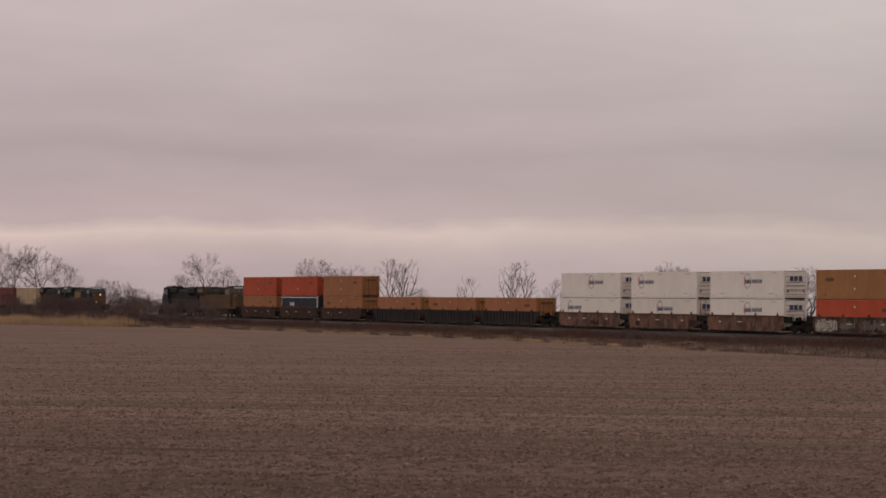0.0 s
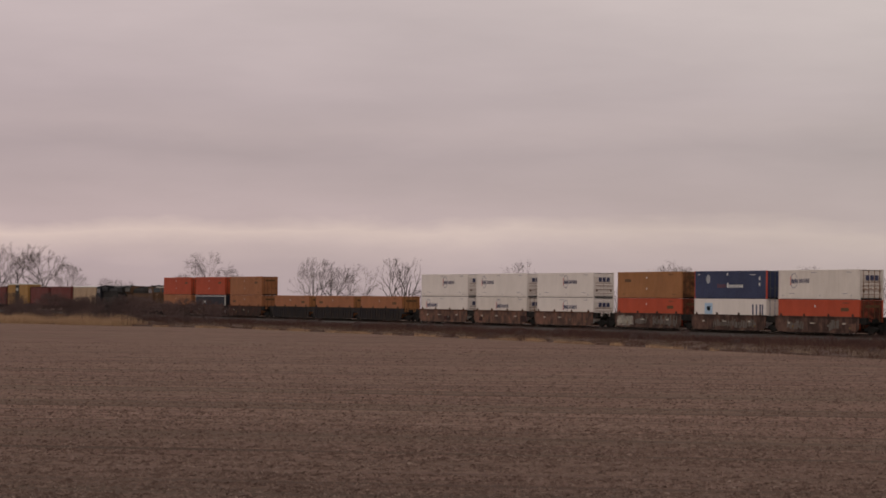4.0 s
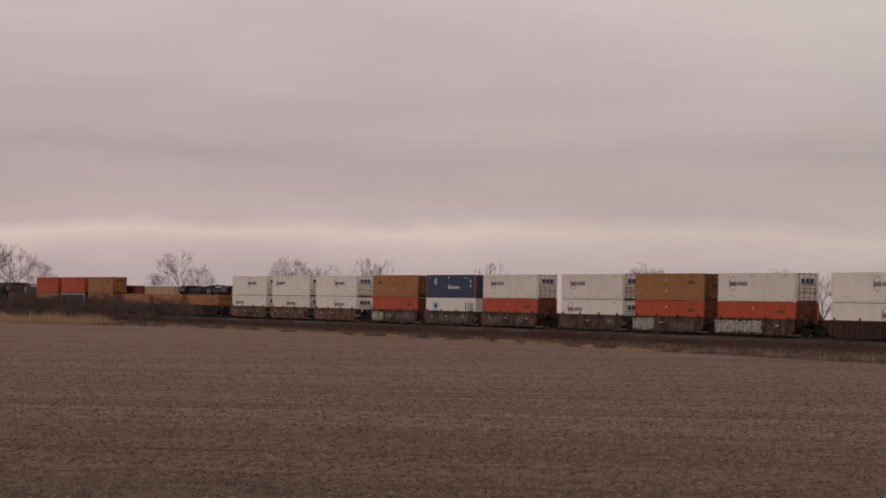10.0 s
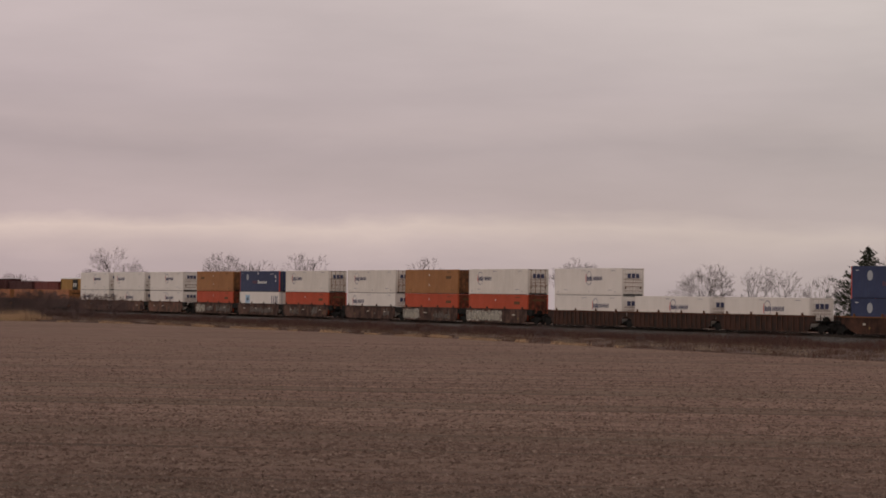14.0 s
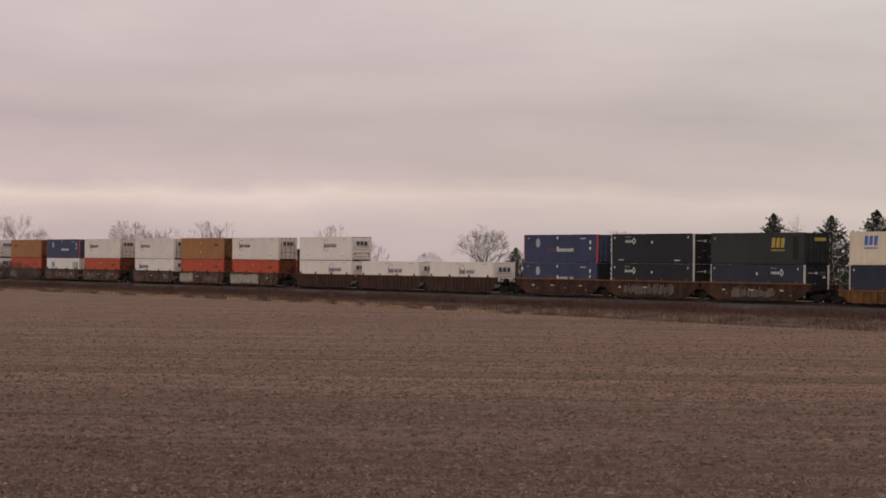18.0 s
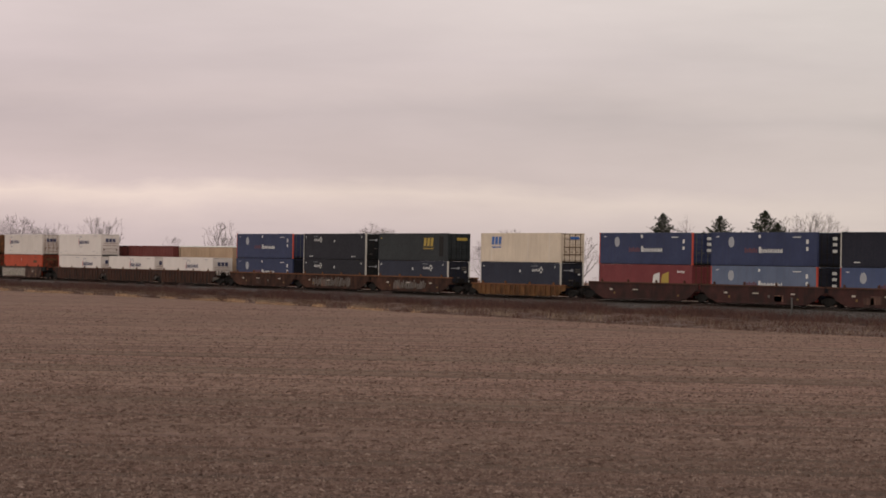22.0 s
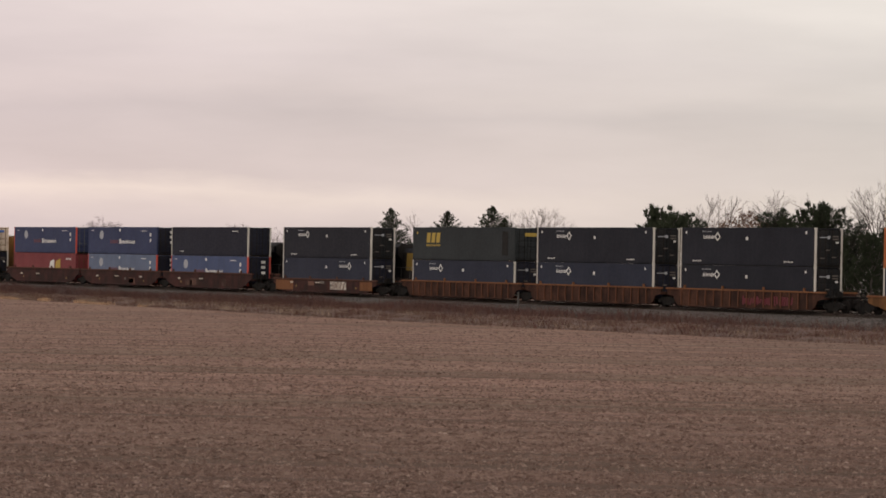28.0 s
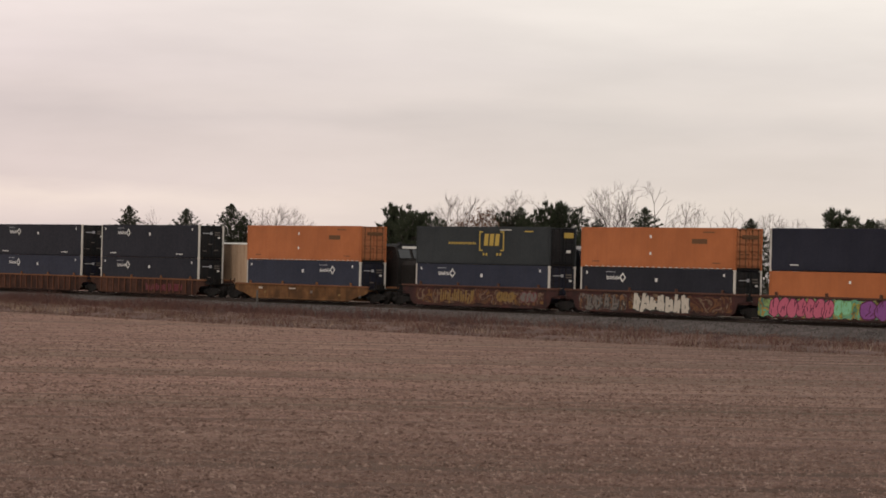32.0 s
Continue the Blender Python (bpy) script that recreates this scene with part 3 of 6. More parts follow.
def edge_y(x):
    return float(np.interp(x, EDGE_X, EDGE_Y)) + 0.5 * noise.noise((x * 0.06, 0, 7)) + 0.25 * noise.noise((x * 0.4, 3, 7))


def sheet(xs, ys, height):
    v = [(x, y, height(x, y)) for y in ys for x in xs]
    n = len(xs)
    f = [(j * n + i, j * n + i + 1, (j + 1) * n + i + 1, (j + 1) * n + i) for j in range(len(ys) - 1) for i in range(n - 1)]
    return Solid().add(v, f)


def field_height(x, y):
    """The field, nearly level; beyond the railway it tilts down to fit the camera's view."""
    if y > 230:
        return FIELD_Z - 0.012 * (y - 230)
    return FIELD_Z + (0.05 * noise.noise((x * 0.05, y * 0.05, 0)) if -400 < x < 100 and 10 < y < 110 else 0.0)


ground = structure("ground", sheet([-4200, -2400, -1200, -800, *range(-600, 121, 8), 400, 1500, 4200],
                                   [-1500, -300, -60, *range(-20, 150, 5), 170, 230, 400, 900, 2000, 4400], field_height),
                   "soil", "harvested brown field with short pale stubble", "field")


def verge_sheet():
    xs = [-3000, -1500, -900, *[-620 + 2.0 * i for i in range(301)], 200, 900, 3000]
    v, f, rows = [], [], 9
    for x in xs:
        e = edge_y(x)
        for j in range(rows):
            k = j / (rows - 1)
            y = e + (134.4 - e) * k
            rise = FIELD_Z + 0.03 + 0.36 * min(1, 1.6 * k) + (0.10 * noise.noise((x * 0.3, y * 0.4, 1)) if 0 < j < rows - 1 else 0)
            v.append((x, y, FIELD_Z - 0.12 if j == 0 else rise))
    for i in range(len(xs) - 1):
        for j in range(rows - 1):
            f.append((i * rows + j, (i + 1) * rows + j, (i + 1) * rows + j + 1, i * rows + j + 1))
    return Solid().add(v, f)


verge = structure("verge", verge_sheet(), "verge", "rough strip of dead weeds and earth beside the line", "verge")


def bed():
    xs = [-3000, -1400, -800, *[-600 + 4.0 * i for i in range(151)], 300, 1200, 3000]
    section = [(129.0, -0.99), (131.5, -0.90), (134.6, -0.84), (136.6, -0.30), (137.6, -0.22), (141.4, -0.24), (145.2, -0.22), (146.3, -0.30), (149.6, -1.45)]
    v, f, n = [], [], len(section)
    for x in xs:
        for j, (y, z) in enumerate(section):
            w = 0.9 * noise.noise((x * 0.11, 5, 2)) if j == 0 else 0.15 * noise.noise((x * 0.3, j, 4))
            v.append((x, y + w, z + 0.03 * noise.noise((x * 0.5, j * 3.0, 9))))
    for i in range(len(xs) - 1):
        for j in range(n - 1):
            f.append((i * n + j, (i + 1) * n + j, (i + 1) * n + j + 1, i * n + j + 1))
    return Solid().add(v, f)


ballast = structure("track_bed", bed(), "ballast", "grey crushed stone bed under two railway tracks", "ballast")


def rail_solid(y):
    s = Solid()
    ring = [(y - 0.07, -0.17), (y + 0.07, -0.17), (y + 0.07, -0.15), (y + 0.012, -0.13), (y + 0.012, -0.04), (y + 0.036, -0.035), (y + 0.036, 0),
            (y - 0.036, 0), (y - 0.036, -0.035), (y - 0.012, -0.04), (y - 0.012, -0.13), (y - 0.07, -0.15)]
    return s.extrude(ring, 0, -2500, 1500)


for line in (RAIL_NEAR, RAIL_FAR):
    for side in (-0.7525, 0.7525):
        rail = structure("rail", rail_solid(line + side), "rail", "brown steel running rail with a worn bright top", "rail")
        part("running_surface", Solid().box(-2500, 1500, line + side - 0.03, line + side + 0.03, 0.0, 0.004), "polished", rail, "bright worn steel")
    ties = Solid()
    for i in range(900):
        x = -600 + 0.62 * i
        ties.box(x, x + 0.23, line - 1.3, line + 1.3, -0.36, -0.175)
    tagged(structure("railway_ties", ties, "tie", "dark creosoted wooden ties in grey stone", "railway ties"), kind="stuff")


# ---- intermodal containers: 53 feet, standing in stacks of two ----
LEN, HALF, TALL = 16.154, 1.30, 2.896
NEAR, FAR = [], []
mesh_store = {}


def painted(key, material, make):
    """A mesh that is shared by all the pieces alike in shape and paint."""
    k = (key, material)
    if k not in mesh_store:
        m = make().mesh(key)
        m.materials.append(MAT[material])
        mesh_store[k] = m
    return mesh_store[k]


def side_panel(face):
    s = Solid()
    out, inn = HALF, HALF - 0.0015
    xs = [0.18]
    prof = [out]
    x = 0.18
    while x < LEN - 0.55:
        for dx, y in ((0.30, out), (0.03, inn), (0.22, inn), (0.03, out)):
            x += dx
            xs.append(x)
            prof.append(y)
    xs.append(LEN - 0.18)
    prof.append(out)
    v, f = [], []
    for x, y in zip(xs, prof):
        for z in (0.16, TALL - 0.10):
            v.append((x, face * y, z))
            v.append((x, face * (y - 0.06), z))
    for i in range(len(xs) - 1):
        a, b = 4 * i, 4 * i + 4
        f += [(a, b, b + 2, a + 2), (a + 1, a + 3, b + 3, b + 1), (a, a + 1, b + 1, b), (a + 2, b + 2, b + 3, a + 3)]
    if face > 0:
        f = [q[::-1] for q in f]
    return s.add(v, f)


def end_wall():
    s = Solid().box(0.05, 0.10, -HALF + 0.14, HALF - 0.14, 0.16, TALL - 0.1)
    for i in range(6):
        y = -1.0 + 0.4 * i
        s.box(0.02, 0.05, y - 0.09, y + 0.09, 0.2, TALL - 0.14)
    return s


def door_leaf(side):
    y0, y1 = (-HALF + 0.15, -0.012) if side < 0 else (0.012, HALF - 0.15)
    s = Solid().box(LEN - 0.12, LEN - 0.06, y0, y1, 0.18, TALL - 0.12)
    for i in range(5):
        z = 0.32 + 0.50 * i
        s.box(LEN - 0.06, LEN + 0.0, y0 + 0.04, y1 - 0.04, z, z + 0.33, 0.01)
    return s


def lock_rod(y):
    s = Solid().cyl((LEN + 0.005, y), 0.028, 2, 0.12, TALL - 0.06, 8)
    for z in (0.2, 0.8, 1.25, 2.0, 2.68):
        s.box(LEN - 0.03, LEN + 0.04, y - 0.06, y + 0.06, z, z + 0.07)
    return s.box(LEN, LEN + 0.05, y - 0.05, y + 0.30, 1.05, 1.11)


def corner_post(x, face):
    s = Solid()
    return s.box(x + (0.0 if x < 1 else 0.04), x + (0.14 if x < 1 else 0.18), *(sorted((face * HALF + face * 0.006, face * (HALF - 0.15)))), 0.12, TALL - 0.11, 0.015)


def casting(x, face, z):
    s = Solid().box(x, x + 0.18, *sorted((face * (HALF + 0.01), face * (HALF - 0.16))), z, z + 0.12, 0.012)
    return s


# markings: flat shapes on the camera's side or on the doors
def bar(x0, x1, z0, z1):
    return Solid().box(x0, x1, -HALF - 0.016, -HALF - 0.006, z0, z1)


def end_bar(y0, y1, z0, z1):
    return Solid().box(LEN + 0.045, LEN + 0.055, y0, y1, z0, z1)


def lettered(x0, x1, z0, z1, n, fill=0.62):
    """A row of upright bars that stands for a word."""
    s = Solid()
    step = (x1 - x0) / n
    for i in range(n):
        low = z0 if i % 3 else z0 - 0.02
        s.box(x0 + i * step, x0 + (i + fill) * step, -HALF - 0.016, -HALF - 0.006, low, z1 - (0.22 * (z1 - z0) if i % 2 else 0.0))
    return s


def emblem(x, n, step, z0, z1):
    """A row of plain slanted blocks that stands for an emblem."""
    for i in range(n):
        a, b, lean = x + i * step, x + i * step + 0.72 * step, 0.16 * step
        yield Solid().extrude([(a, z0), (b, z0), (b + lean, z1), (a + lean, z1)], 1, -HALF - 0.016, -HALF - 0.006)


def diamond(cx, cz, r):
    s = Solid()
    k = 0.62
    for a, b in (((-r, 0), (0, r)), ((0, r), (r, 0)), ((r, 0), (0, -r)), ((0, -r), (-r, 0))):
        ring = [(cx + a[0], cz + a[1]), (cx + b[0], cz + b[1]), (cx + b[0] * k, cz + b[1] * k), (cx + a[0] * k, cz + a[1] * k)]
        s.extrude(ring, 1, -HALF - 0.016, -HALF - 0.006)
    return s


def marks_white(root, at):
    x = at * LEN
    part("ring_mark", Solid().annulus(x, 1.85, 0.72, 0.76, 0.10, -HALF - 0.014, -HALF - 0.006, 24), "ink_grey", root, "thin grey ring emblem")
    part("ring_mark", Solid().extrude([(x - 0.74, 1.45), (x - 0.60, 1.40), (x - 0.66, 1.85), (x - 0.58, 2.30), (x - 0.72, 2.24), (x - 0.80, 1.85)], 1, -HALF - 0.017, -HALF - 0.007), "red_mark", root, "red arc on the ring")
    for i in range(4):
        part("lettering_bar", bar(x - 0.52 + 0.34 * i, x - 0.27 + 0.34 * i, 1.58, 2.06 - 0.10 * (i % 2)), "ink", root, "dark blue lettering bar")
    part("lettering_bar", lettered(x + 0.98, x + 3.2, 1.62, 2.06, 9, 0.60), "ink", root, "thin dark blue lettering bars")
    for px, pz in ((0.42, 2.62), (0.84, 2.62), (0.14, 0.55), (0.80, 0.55)):
        part("number_bar", bar(px * LEN, px * LEN + 1.0, pz, pz + 0.05), "ink_grey", root)
    for u in (0.05, 0.52, 0.90):
        part("lashing_plate", bar(u * LEN, u * LEN + 0.14, 0.30, 0.44), "ink_grey", root)
    part("rail_scuff", bar(0.3, LEN - 0.3, 0.17, 0.20), "white_b", root)
    for i in range(3):
        y = -0.66 + 0.50 * i
        part("door_mark", end_bar(y, y + 0.38, 1.86, 2.34), "ink", root, "dark blue block on the doors")
    for z in (0.50, 0.95, 1.38, 1.66):
        part("door_gap", end_bar(-1.05, 1.05, z, z + 0.045), "rust_mark", root, "rust line across the doors")
    for y in (-0.95, 0.80):
        part("door_placard", end_bar(y, y + 0.16, 0.72, 0.92), "dark_mark", root)


def marks_blue(root, at):
    part("globe_mark", Solid().cyl((0.2 * LEN, 2.05), 0.46, 1, -HALF - 0.014, -HALF - 0.006, 20), "globe", root, "pale round emblem")
    part("lettering_bar", lettered(0.33 * LEN, 0.455 * LEN, 1.16, 1.56, 6, 0.7), "dull_red", root, "faded red lettering bars")
    part("lettering_bar", bar(0.465 * LEN, 0.483 * LEN, 1.14, 1.66), "chalk", root)
    part("lettering_bar", lettered(0.488 * LEN, 0.69 * LEN, 1.16, 1.50, 13, 0.62), "chalk", root, "white lettering bars")
    for x, z, w, h in ((0.46, 2.42, 0.30, 0.26), (0.90, 1.92, 0.32, 0.36), (0.90, 1.35, 0.32, 0.30), (0.78, 2.45, 1.2, 0.07), (0.05, 2.5, 0.5, 0.06)):
        part("placard", bar(x * LEN, x * LEN + w, z, z + h), "chalk", root)
    for z in (1.2, 1.75, 2.25):
        part("door_placard", end_bar(0.2, 0.65, z, z + 0.26), "chalk", root)


def marks_navy(root, at):
    x = at * LEN
    part("lettering_bar", lettered(x, x + 1.42, 2.05, 2.31, 8, 0.5), "chalk", root, "white lettering blocks")
    part("diamond_mark", diamond(x + 1.72, 2.20, 0.36), "chalk", root, "white diamond outline")
    part("number_bar", lettered(x - 0.1, x + 1.0, 2.56, 2.64, 7, 0.5), "globe", root)
    part("placard", bar(0.50 * LEN, 0.50 * LEN + 0.25, 1.95, 2.2), "chalk", root)
    part("number_bar", lettered(0.10 * LEN, 0.10 * LEN + 1.1, 0.30, 0.40, 5), "chalk", root)
    part("number_bar", lettered(0.78 * LEN, 0.78 * LEN + 1.1, 0.30, 0.40, 5), "chalk", root)
    for x in (0.04, 0.93):
        part("lashing_plate", bar(x * LEN, x * LEN + 0.16, 2.42, 2.62), "chalk", root)
    part("door_mark", end_bar(-0.95, -0.2, 2.16, 2.23), "globe", root)
    part("door_mark", end_bar(-0.2, 0.05, 2.08, 2.32), "globe", root, "pale diamond block on the doors")
    for z in (2.02, 2.22):
        part("door_label", end_bar(0.30, 0.85, z, z + 0.10), "gr_grey", root)
    for z, y in ((0.62, -0.9), (0.70, 0.25), (1.22, -0.35)):
        part("door_label", end_bar(y, y + 0.4, z, z + 0.08), "gr_grey", root)
    part("door_placard", end_bar(0.6, 0.85, 1.75, 1.9), "chalk", root)


def marks_green(root, at):
    x = at * LEN
    for s in emblem(x, 3, 0.78, 1.55, 2.42):
        part("block_mark", s, "yellow_mark", root, "yellow emblem block")
    part("lettering_bar", lettered(x, x + 2.3, 1.24, 1.40, 11), "yellow_mark", root)
    part("door_mark", end_bar(-0.3, 0.9, 2.15, 2.45), "yellow_mark", root)
    part("placard", bar(0.04 * LEN, 0.04 * LEN + 0.2, 2.3, 2.5), "yellow_mark", root)
    part("placard", bar(0.88 * LEN, 0.88 * LEN + 0.9, 0.5, 2.55), "loco_grey", root, "darker repainted patch")


def marks_bracket(root, at):
    x = at * LEN
    for s in emblem(x, 3, 0.66, 1.45, 2.35):
        part("block_mark", s, "yellow_mark", root, "yellow emblem block")
    for x0, x1 in ((x - 0.55, x - 0.43), (x + 2.3, x + 2.42)):
        part("bracket_mark", bar(x0, x1, 1.05, 2.55), "yellow_mark", root)
    for z in (1.05, 2.45):
        part("bracket_mark", bar(x - 0.43, x - 0.12, z, z + 0.10), "yellow_mark", root)
        part("bracket_mark", bar(x + 1.98, x + 2.3, z, z + 0.10), "yellow_mark", root)
    for dx in (-0.1, 0.25, 1.55, 1.9):
        part("dash_mark", bar(x + dx, x + dx + 0.2, 0.70, 0.90), "yellow_mark", root)
    part("lettering_bar", lettered(x - 4.3, x - 0.9, 1.55, 1.72, 16), "yellow_mark", root, "dull yellow lettering blocks")
    part("number_bar", bar(0.64 * LEN, 0.64 * LEN + 1.3, 2.62, 2.68), "chalk", root)
    part("number_bar", bar(0.82 * LEN, 0.82 * LEN + 1.0, 2.5, 2.6), "yellow_mark", root)
    part("door_placard", end_bar(0.05, 0.95, 2.1, 2.5), "yellow_mark", root, "yellow placard")
    part("door_placard", end_bar(0.3, 0.7, 1.0, 1.2), "chalk", root)


def marks_cream(root, at):
    x = at * LEN
    for s in emblem(x, 3, 0.72, 1.75, 2.55):
        part("block_mark", s, "blue_mark", root, "blue emblem block")
    part("lettering_bar", lettered(x, x + 2.0, 1.42, 1.60, 11), "blue_mark", root)
    part("door_mark", end_bar(-0.3, 0.7, 2.3, 2.55), "blue_mark", root)
    for u in (0.14, 0.60, 0.86):
        part("wall_post", bar(u * LEN, u * LEN + 0.09, 0.2, 2.75), "white_b", root)
    for z in (0.8, 1.5):
        part("door_bar", end_bar(-1.0, 1.0, z, z + 0.08), "dark_mark", root)


def marks_orange(root, at):
    x = at * LEN
    part("name_block", bar(x, x + 1.55, 1.78, 2.12), "dark_mark", root, "dark brown marking block")
    for z in (0.95, 2.15):
        part("placard", bar(0.46 * LEN, 0.46 * LEN + 0.20, z, z + 0.2), "chalk", root)
    part("door_mark", end_bar(-0.7, 0.8, 2.15, 2.42), "dark_mark", root)
    part("number_bar", bar(0.80 * LEN, 0.80 * LEN + 1.2, 2.55, 2.62), "dark_mark", root)
    tape = Solid()
    for i in range(26):
        tape.box(0.5 + 0.6 * i, 0.8 + 0.6 * i, -HALF - 0.012, -HALF + 0.02, 0.065, 0.105)
    if at == 0.73:
        part("reflective_tape", tape, "chalk", root, "broken white reflective tape")
    for u in (0.08, 0.86):
        part("vent_mark", bar(u * LEN, u * LEN + 0.8, 0.42, 0.48), "dark_mark", root)


def marks_red(root, at):
    for i, (x, w) in enumerate(((0.58, 1.35), (0.67, 1.45))):
        s = Solid().extrude([(x * LEN, 0.75), (x * LEN + w, 0.75), (x * LEN + w, 2.2 + 0.1 * i), (x * LEN + 0.35, 2.0)], 1, -HALF - 0.016, -HALF - 0.006)
        part("emblem", s, "yellow_mark" if i else "chalk", root, "cream and yellow emblem")
    part("lettering_bar", lettered(0.85 * LEN, 0.93 * LEN, 2.2, 2.4, 4), "chalk", root)


def marks_square(root, at):
    part("square_mark", bar(0.15 * LEN, 0.15 * LEN + 1.8, 1.3, 2.45), "pale_blue", root, "pale blue square emblem")
    part("square_mark", bar(0.15 * LEN + 0.5, 0.15 * LEN + 1.3, 1.65, 2.1), "white", root)
    for x in (13.1, 13.9, 14.7, 15.2):
        part("letter_bar", bar(x, x + 0.3, 1.1, 2.35), "ink", root, "dark upright marking")


def marks_framed(root, at):
    part("lettering_bar", lettered(4.0, 6.0, 1.5, 2.0, 3), "chalk", root, "white lettering blocks")
    part("frame_line", bar(0.25, LEN - 0.25, 2.66, 2.76), "chalk", root)


def marks_none(root, at):
    part("number_bar", bar(0.80 * LEN, 0.80 * LEN + 1.2, 2.45, 2.53), "chalk", root)
    part("number_bar", bar(0.12 * LEN, 0.12 * LEN + 0.8, 0.40, 0.47), "chalk", root)


KINDS = {  # body, posts, doors, rods, marks, label
    "white": ("white", "white", "white", "white", marks_white, "white ribbed container with a dark blue emblem and lettering"),
    "white_b": ("white_b", "white_b", "white_b", "rust_mark", marks_white, "greyish white container with rusty rods on its doors"),
    "square": ("white", "white", "white_b", "ink_grey", marks_square, "white container with a pale blue square emblem"),
    "tan_dull": ("tan_dull", "tan_dull", "tan_dull", "dark_mark", marks_orange, "dull tan orange container with a rusty end"),
    "red_dull": ("red_dull", "red_dull", "red_dull", "dark_mark", marks_orange, "dull red-orange container in a long stack"),
    "tan": ("tan", "tan", "brown", "dark_mark", marks_orange, "tan orange container with a rusty end"),
    "brown": ("brown", "brown", "brown_door", "dark_mark", marks_orange, "ochre brown steel container with streaked doors"),
    "orange": ("orange", "orange", "tan", "dark_mark", marks_orange, "bright orange container with a small dark name block"),
    "red_orange": ("red_orange", "red_orange", "red_door", "dark_mark", marks_orange, "red-orange steel container with dull doors"),
    "blue": ("blue", "blue", "navy", "loco_grey", marks_blue, "blue container with white lettering and round emblem"),
    "blue_red": ("blue", "post_red", "blue", "silver", marks_blue, "blue container with red corner posts and white lettering"),
    "light_blue": ("light_blue", "post_red", "navy", "loco_grey", marks_blue, "faded light blue container with white lettering"),
    "mid_blue": ("mid_blue", "post_red", "navy", "loco_grey", marks_blue, "worn blue container with red posts and white lettering"),
    "navy": ("charcoal", "post_white", "black", "loco_grey", marks_navy, "dark navy container with white posts and diamond emblem"),
    "slate": ("slate", "post_white", "navy", "loco_grey", marks_navy, "slate blue container with white corner posts"),
    "navy_plain": ("navy", "post_white", "navy", "loco_grey", marks_none, "plain navy container with white corner posts"),
    "green": ("green", "green", "green", "black", marks_green, "dark grey-green container with a yellow block emblem"),
    "bracket": ("green", "green", "black", "black", marks_bracket, "dark green container with a bracketed yellow emblem"),
    "cream": ("cream", "cream", "cream", "dark_mark", marks_cream, "cream container with a blue block emblem"),
    "red": ("red", "red", "red", "dark_mark", marks_red, "faded red container with a yellow emblem"),
    "framed": ("navy", "post_white", "navy", "loco_grey", marks_framed, "dark blue container edged with white lines"),
}
container_store = {}


def container(kind, at=0.3, on=""):
    """A container at the origin: its leading end at x = 0, its doors at x = LEN."""
    key = (kind, at)
    body, posts, doors, rods, marks, label = KINDS[kind]
    if key in container_store:
        return copy_thing(container_store[key], Matrix())
    root = tagged(new("shipping_container"), label, "container", "containers on the near train")
    for face in (-1, 1):
        part("side_panel", painted("side_panel%d" % face, body, lambda: side_panel(face)), body, root)
        part("top_rail", painted("top_rail%d" % face, body, lambda: Solid().box(0.18, LEN - 0.18, *sorted((face * (HALF + 0.004), face * (HALF - 0.12))), TALL - 0.11, TALL, 0.015)), body, root)
        part("bottom_rail", painted("bottom_rail%d" % face, body, lambda: Solid().box(0.18, LEN - 0.18, *sorted((face * (HALF - 0.018), face * (HALF - 0.12))), 0.055, 0.165, 0.01)), body, root)
        for i, x in enumerate((0.0, LEN - 0.18)):
            part("corner_post", painted("corner_post%d%d" % (face, i), posts, lambda: corner_post(x, face)), posts, root)
        for i, x in enumerate((0.0, LEN - 0.18)):
            for j, z in enumerate((0.0, TALL - 0.12)):
                part("corner_casting", painted("casting%d%d%d" % (face, i, j), posts, lambda: casting(x, face, z)), posts, root)
        leaf = part("door", painted("door_leaf%d" % face, doors, lambda: door_leaf(face)), doors, root)
        for i, y in enumerate((0.32, 0.88)):
            part("lock_rod", painted("lock_rod%d%d" % (face, i), rods, lambda: lock_rod(face * y)), rods, leaf)
    part("front_wall", painted("front_wall", body, end_wall), body, root)
    part("roof_panel", painted("roof_panel", body, lambda: Solid().box(0.1, LEN - 0.06, -HALF + 0.1, HALF - 0.1, TALL - 0.06, TALL - 0.03)), body, root)
    part("floor_frame", painted("floor_frame", "steel", lambda: Solid().box(0.1, LEN - 0.06, -HALF + 0.07, HALF - 0.07, 0.004, 0.16)), "steel", root)
    marks(root, at)
    container_store[key] = root
    return root


# ---- well cars ----
def truck_frame(half_base=0.89):
    s = Solid()
    for face in (-1, 1):
        ring = [(-1.25, 0.62), (-1.15, 0.36), (-0.6, 0.36), (-0.42, 0.16), (0.42, 0.16), (0.6, 0.36), (1.15, 0.36), (1.25, 0.62), (0.85, 0.70), (0.45, 0.80), (-0.45, 0.80), (-0.85, 0.70)]
        s.extrude(ring, 1, *sorted((face * 1.16, face * 0.98)))
        for x in (-half_base, half_base):
            s.cyl((x, 0.46), 0.13, 1, *sorted((face * 1.24, face * 1.0)), 10)
        for i in range(3):
            s.cyl((-0.22 + 0.22 * i, face * 1.07), 0.075, 2, 0.24, 0.62, 8)
    return s.box(-0.2, 0.2, -1.1, 1.1, 0.55, 0.82, 0.03)


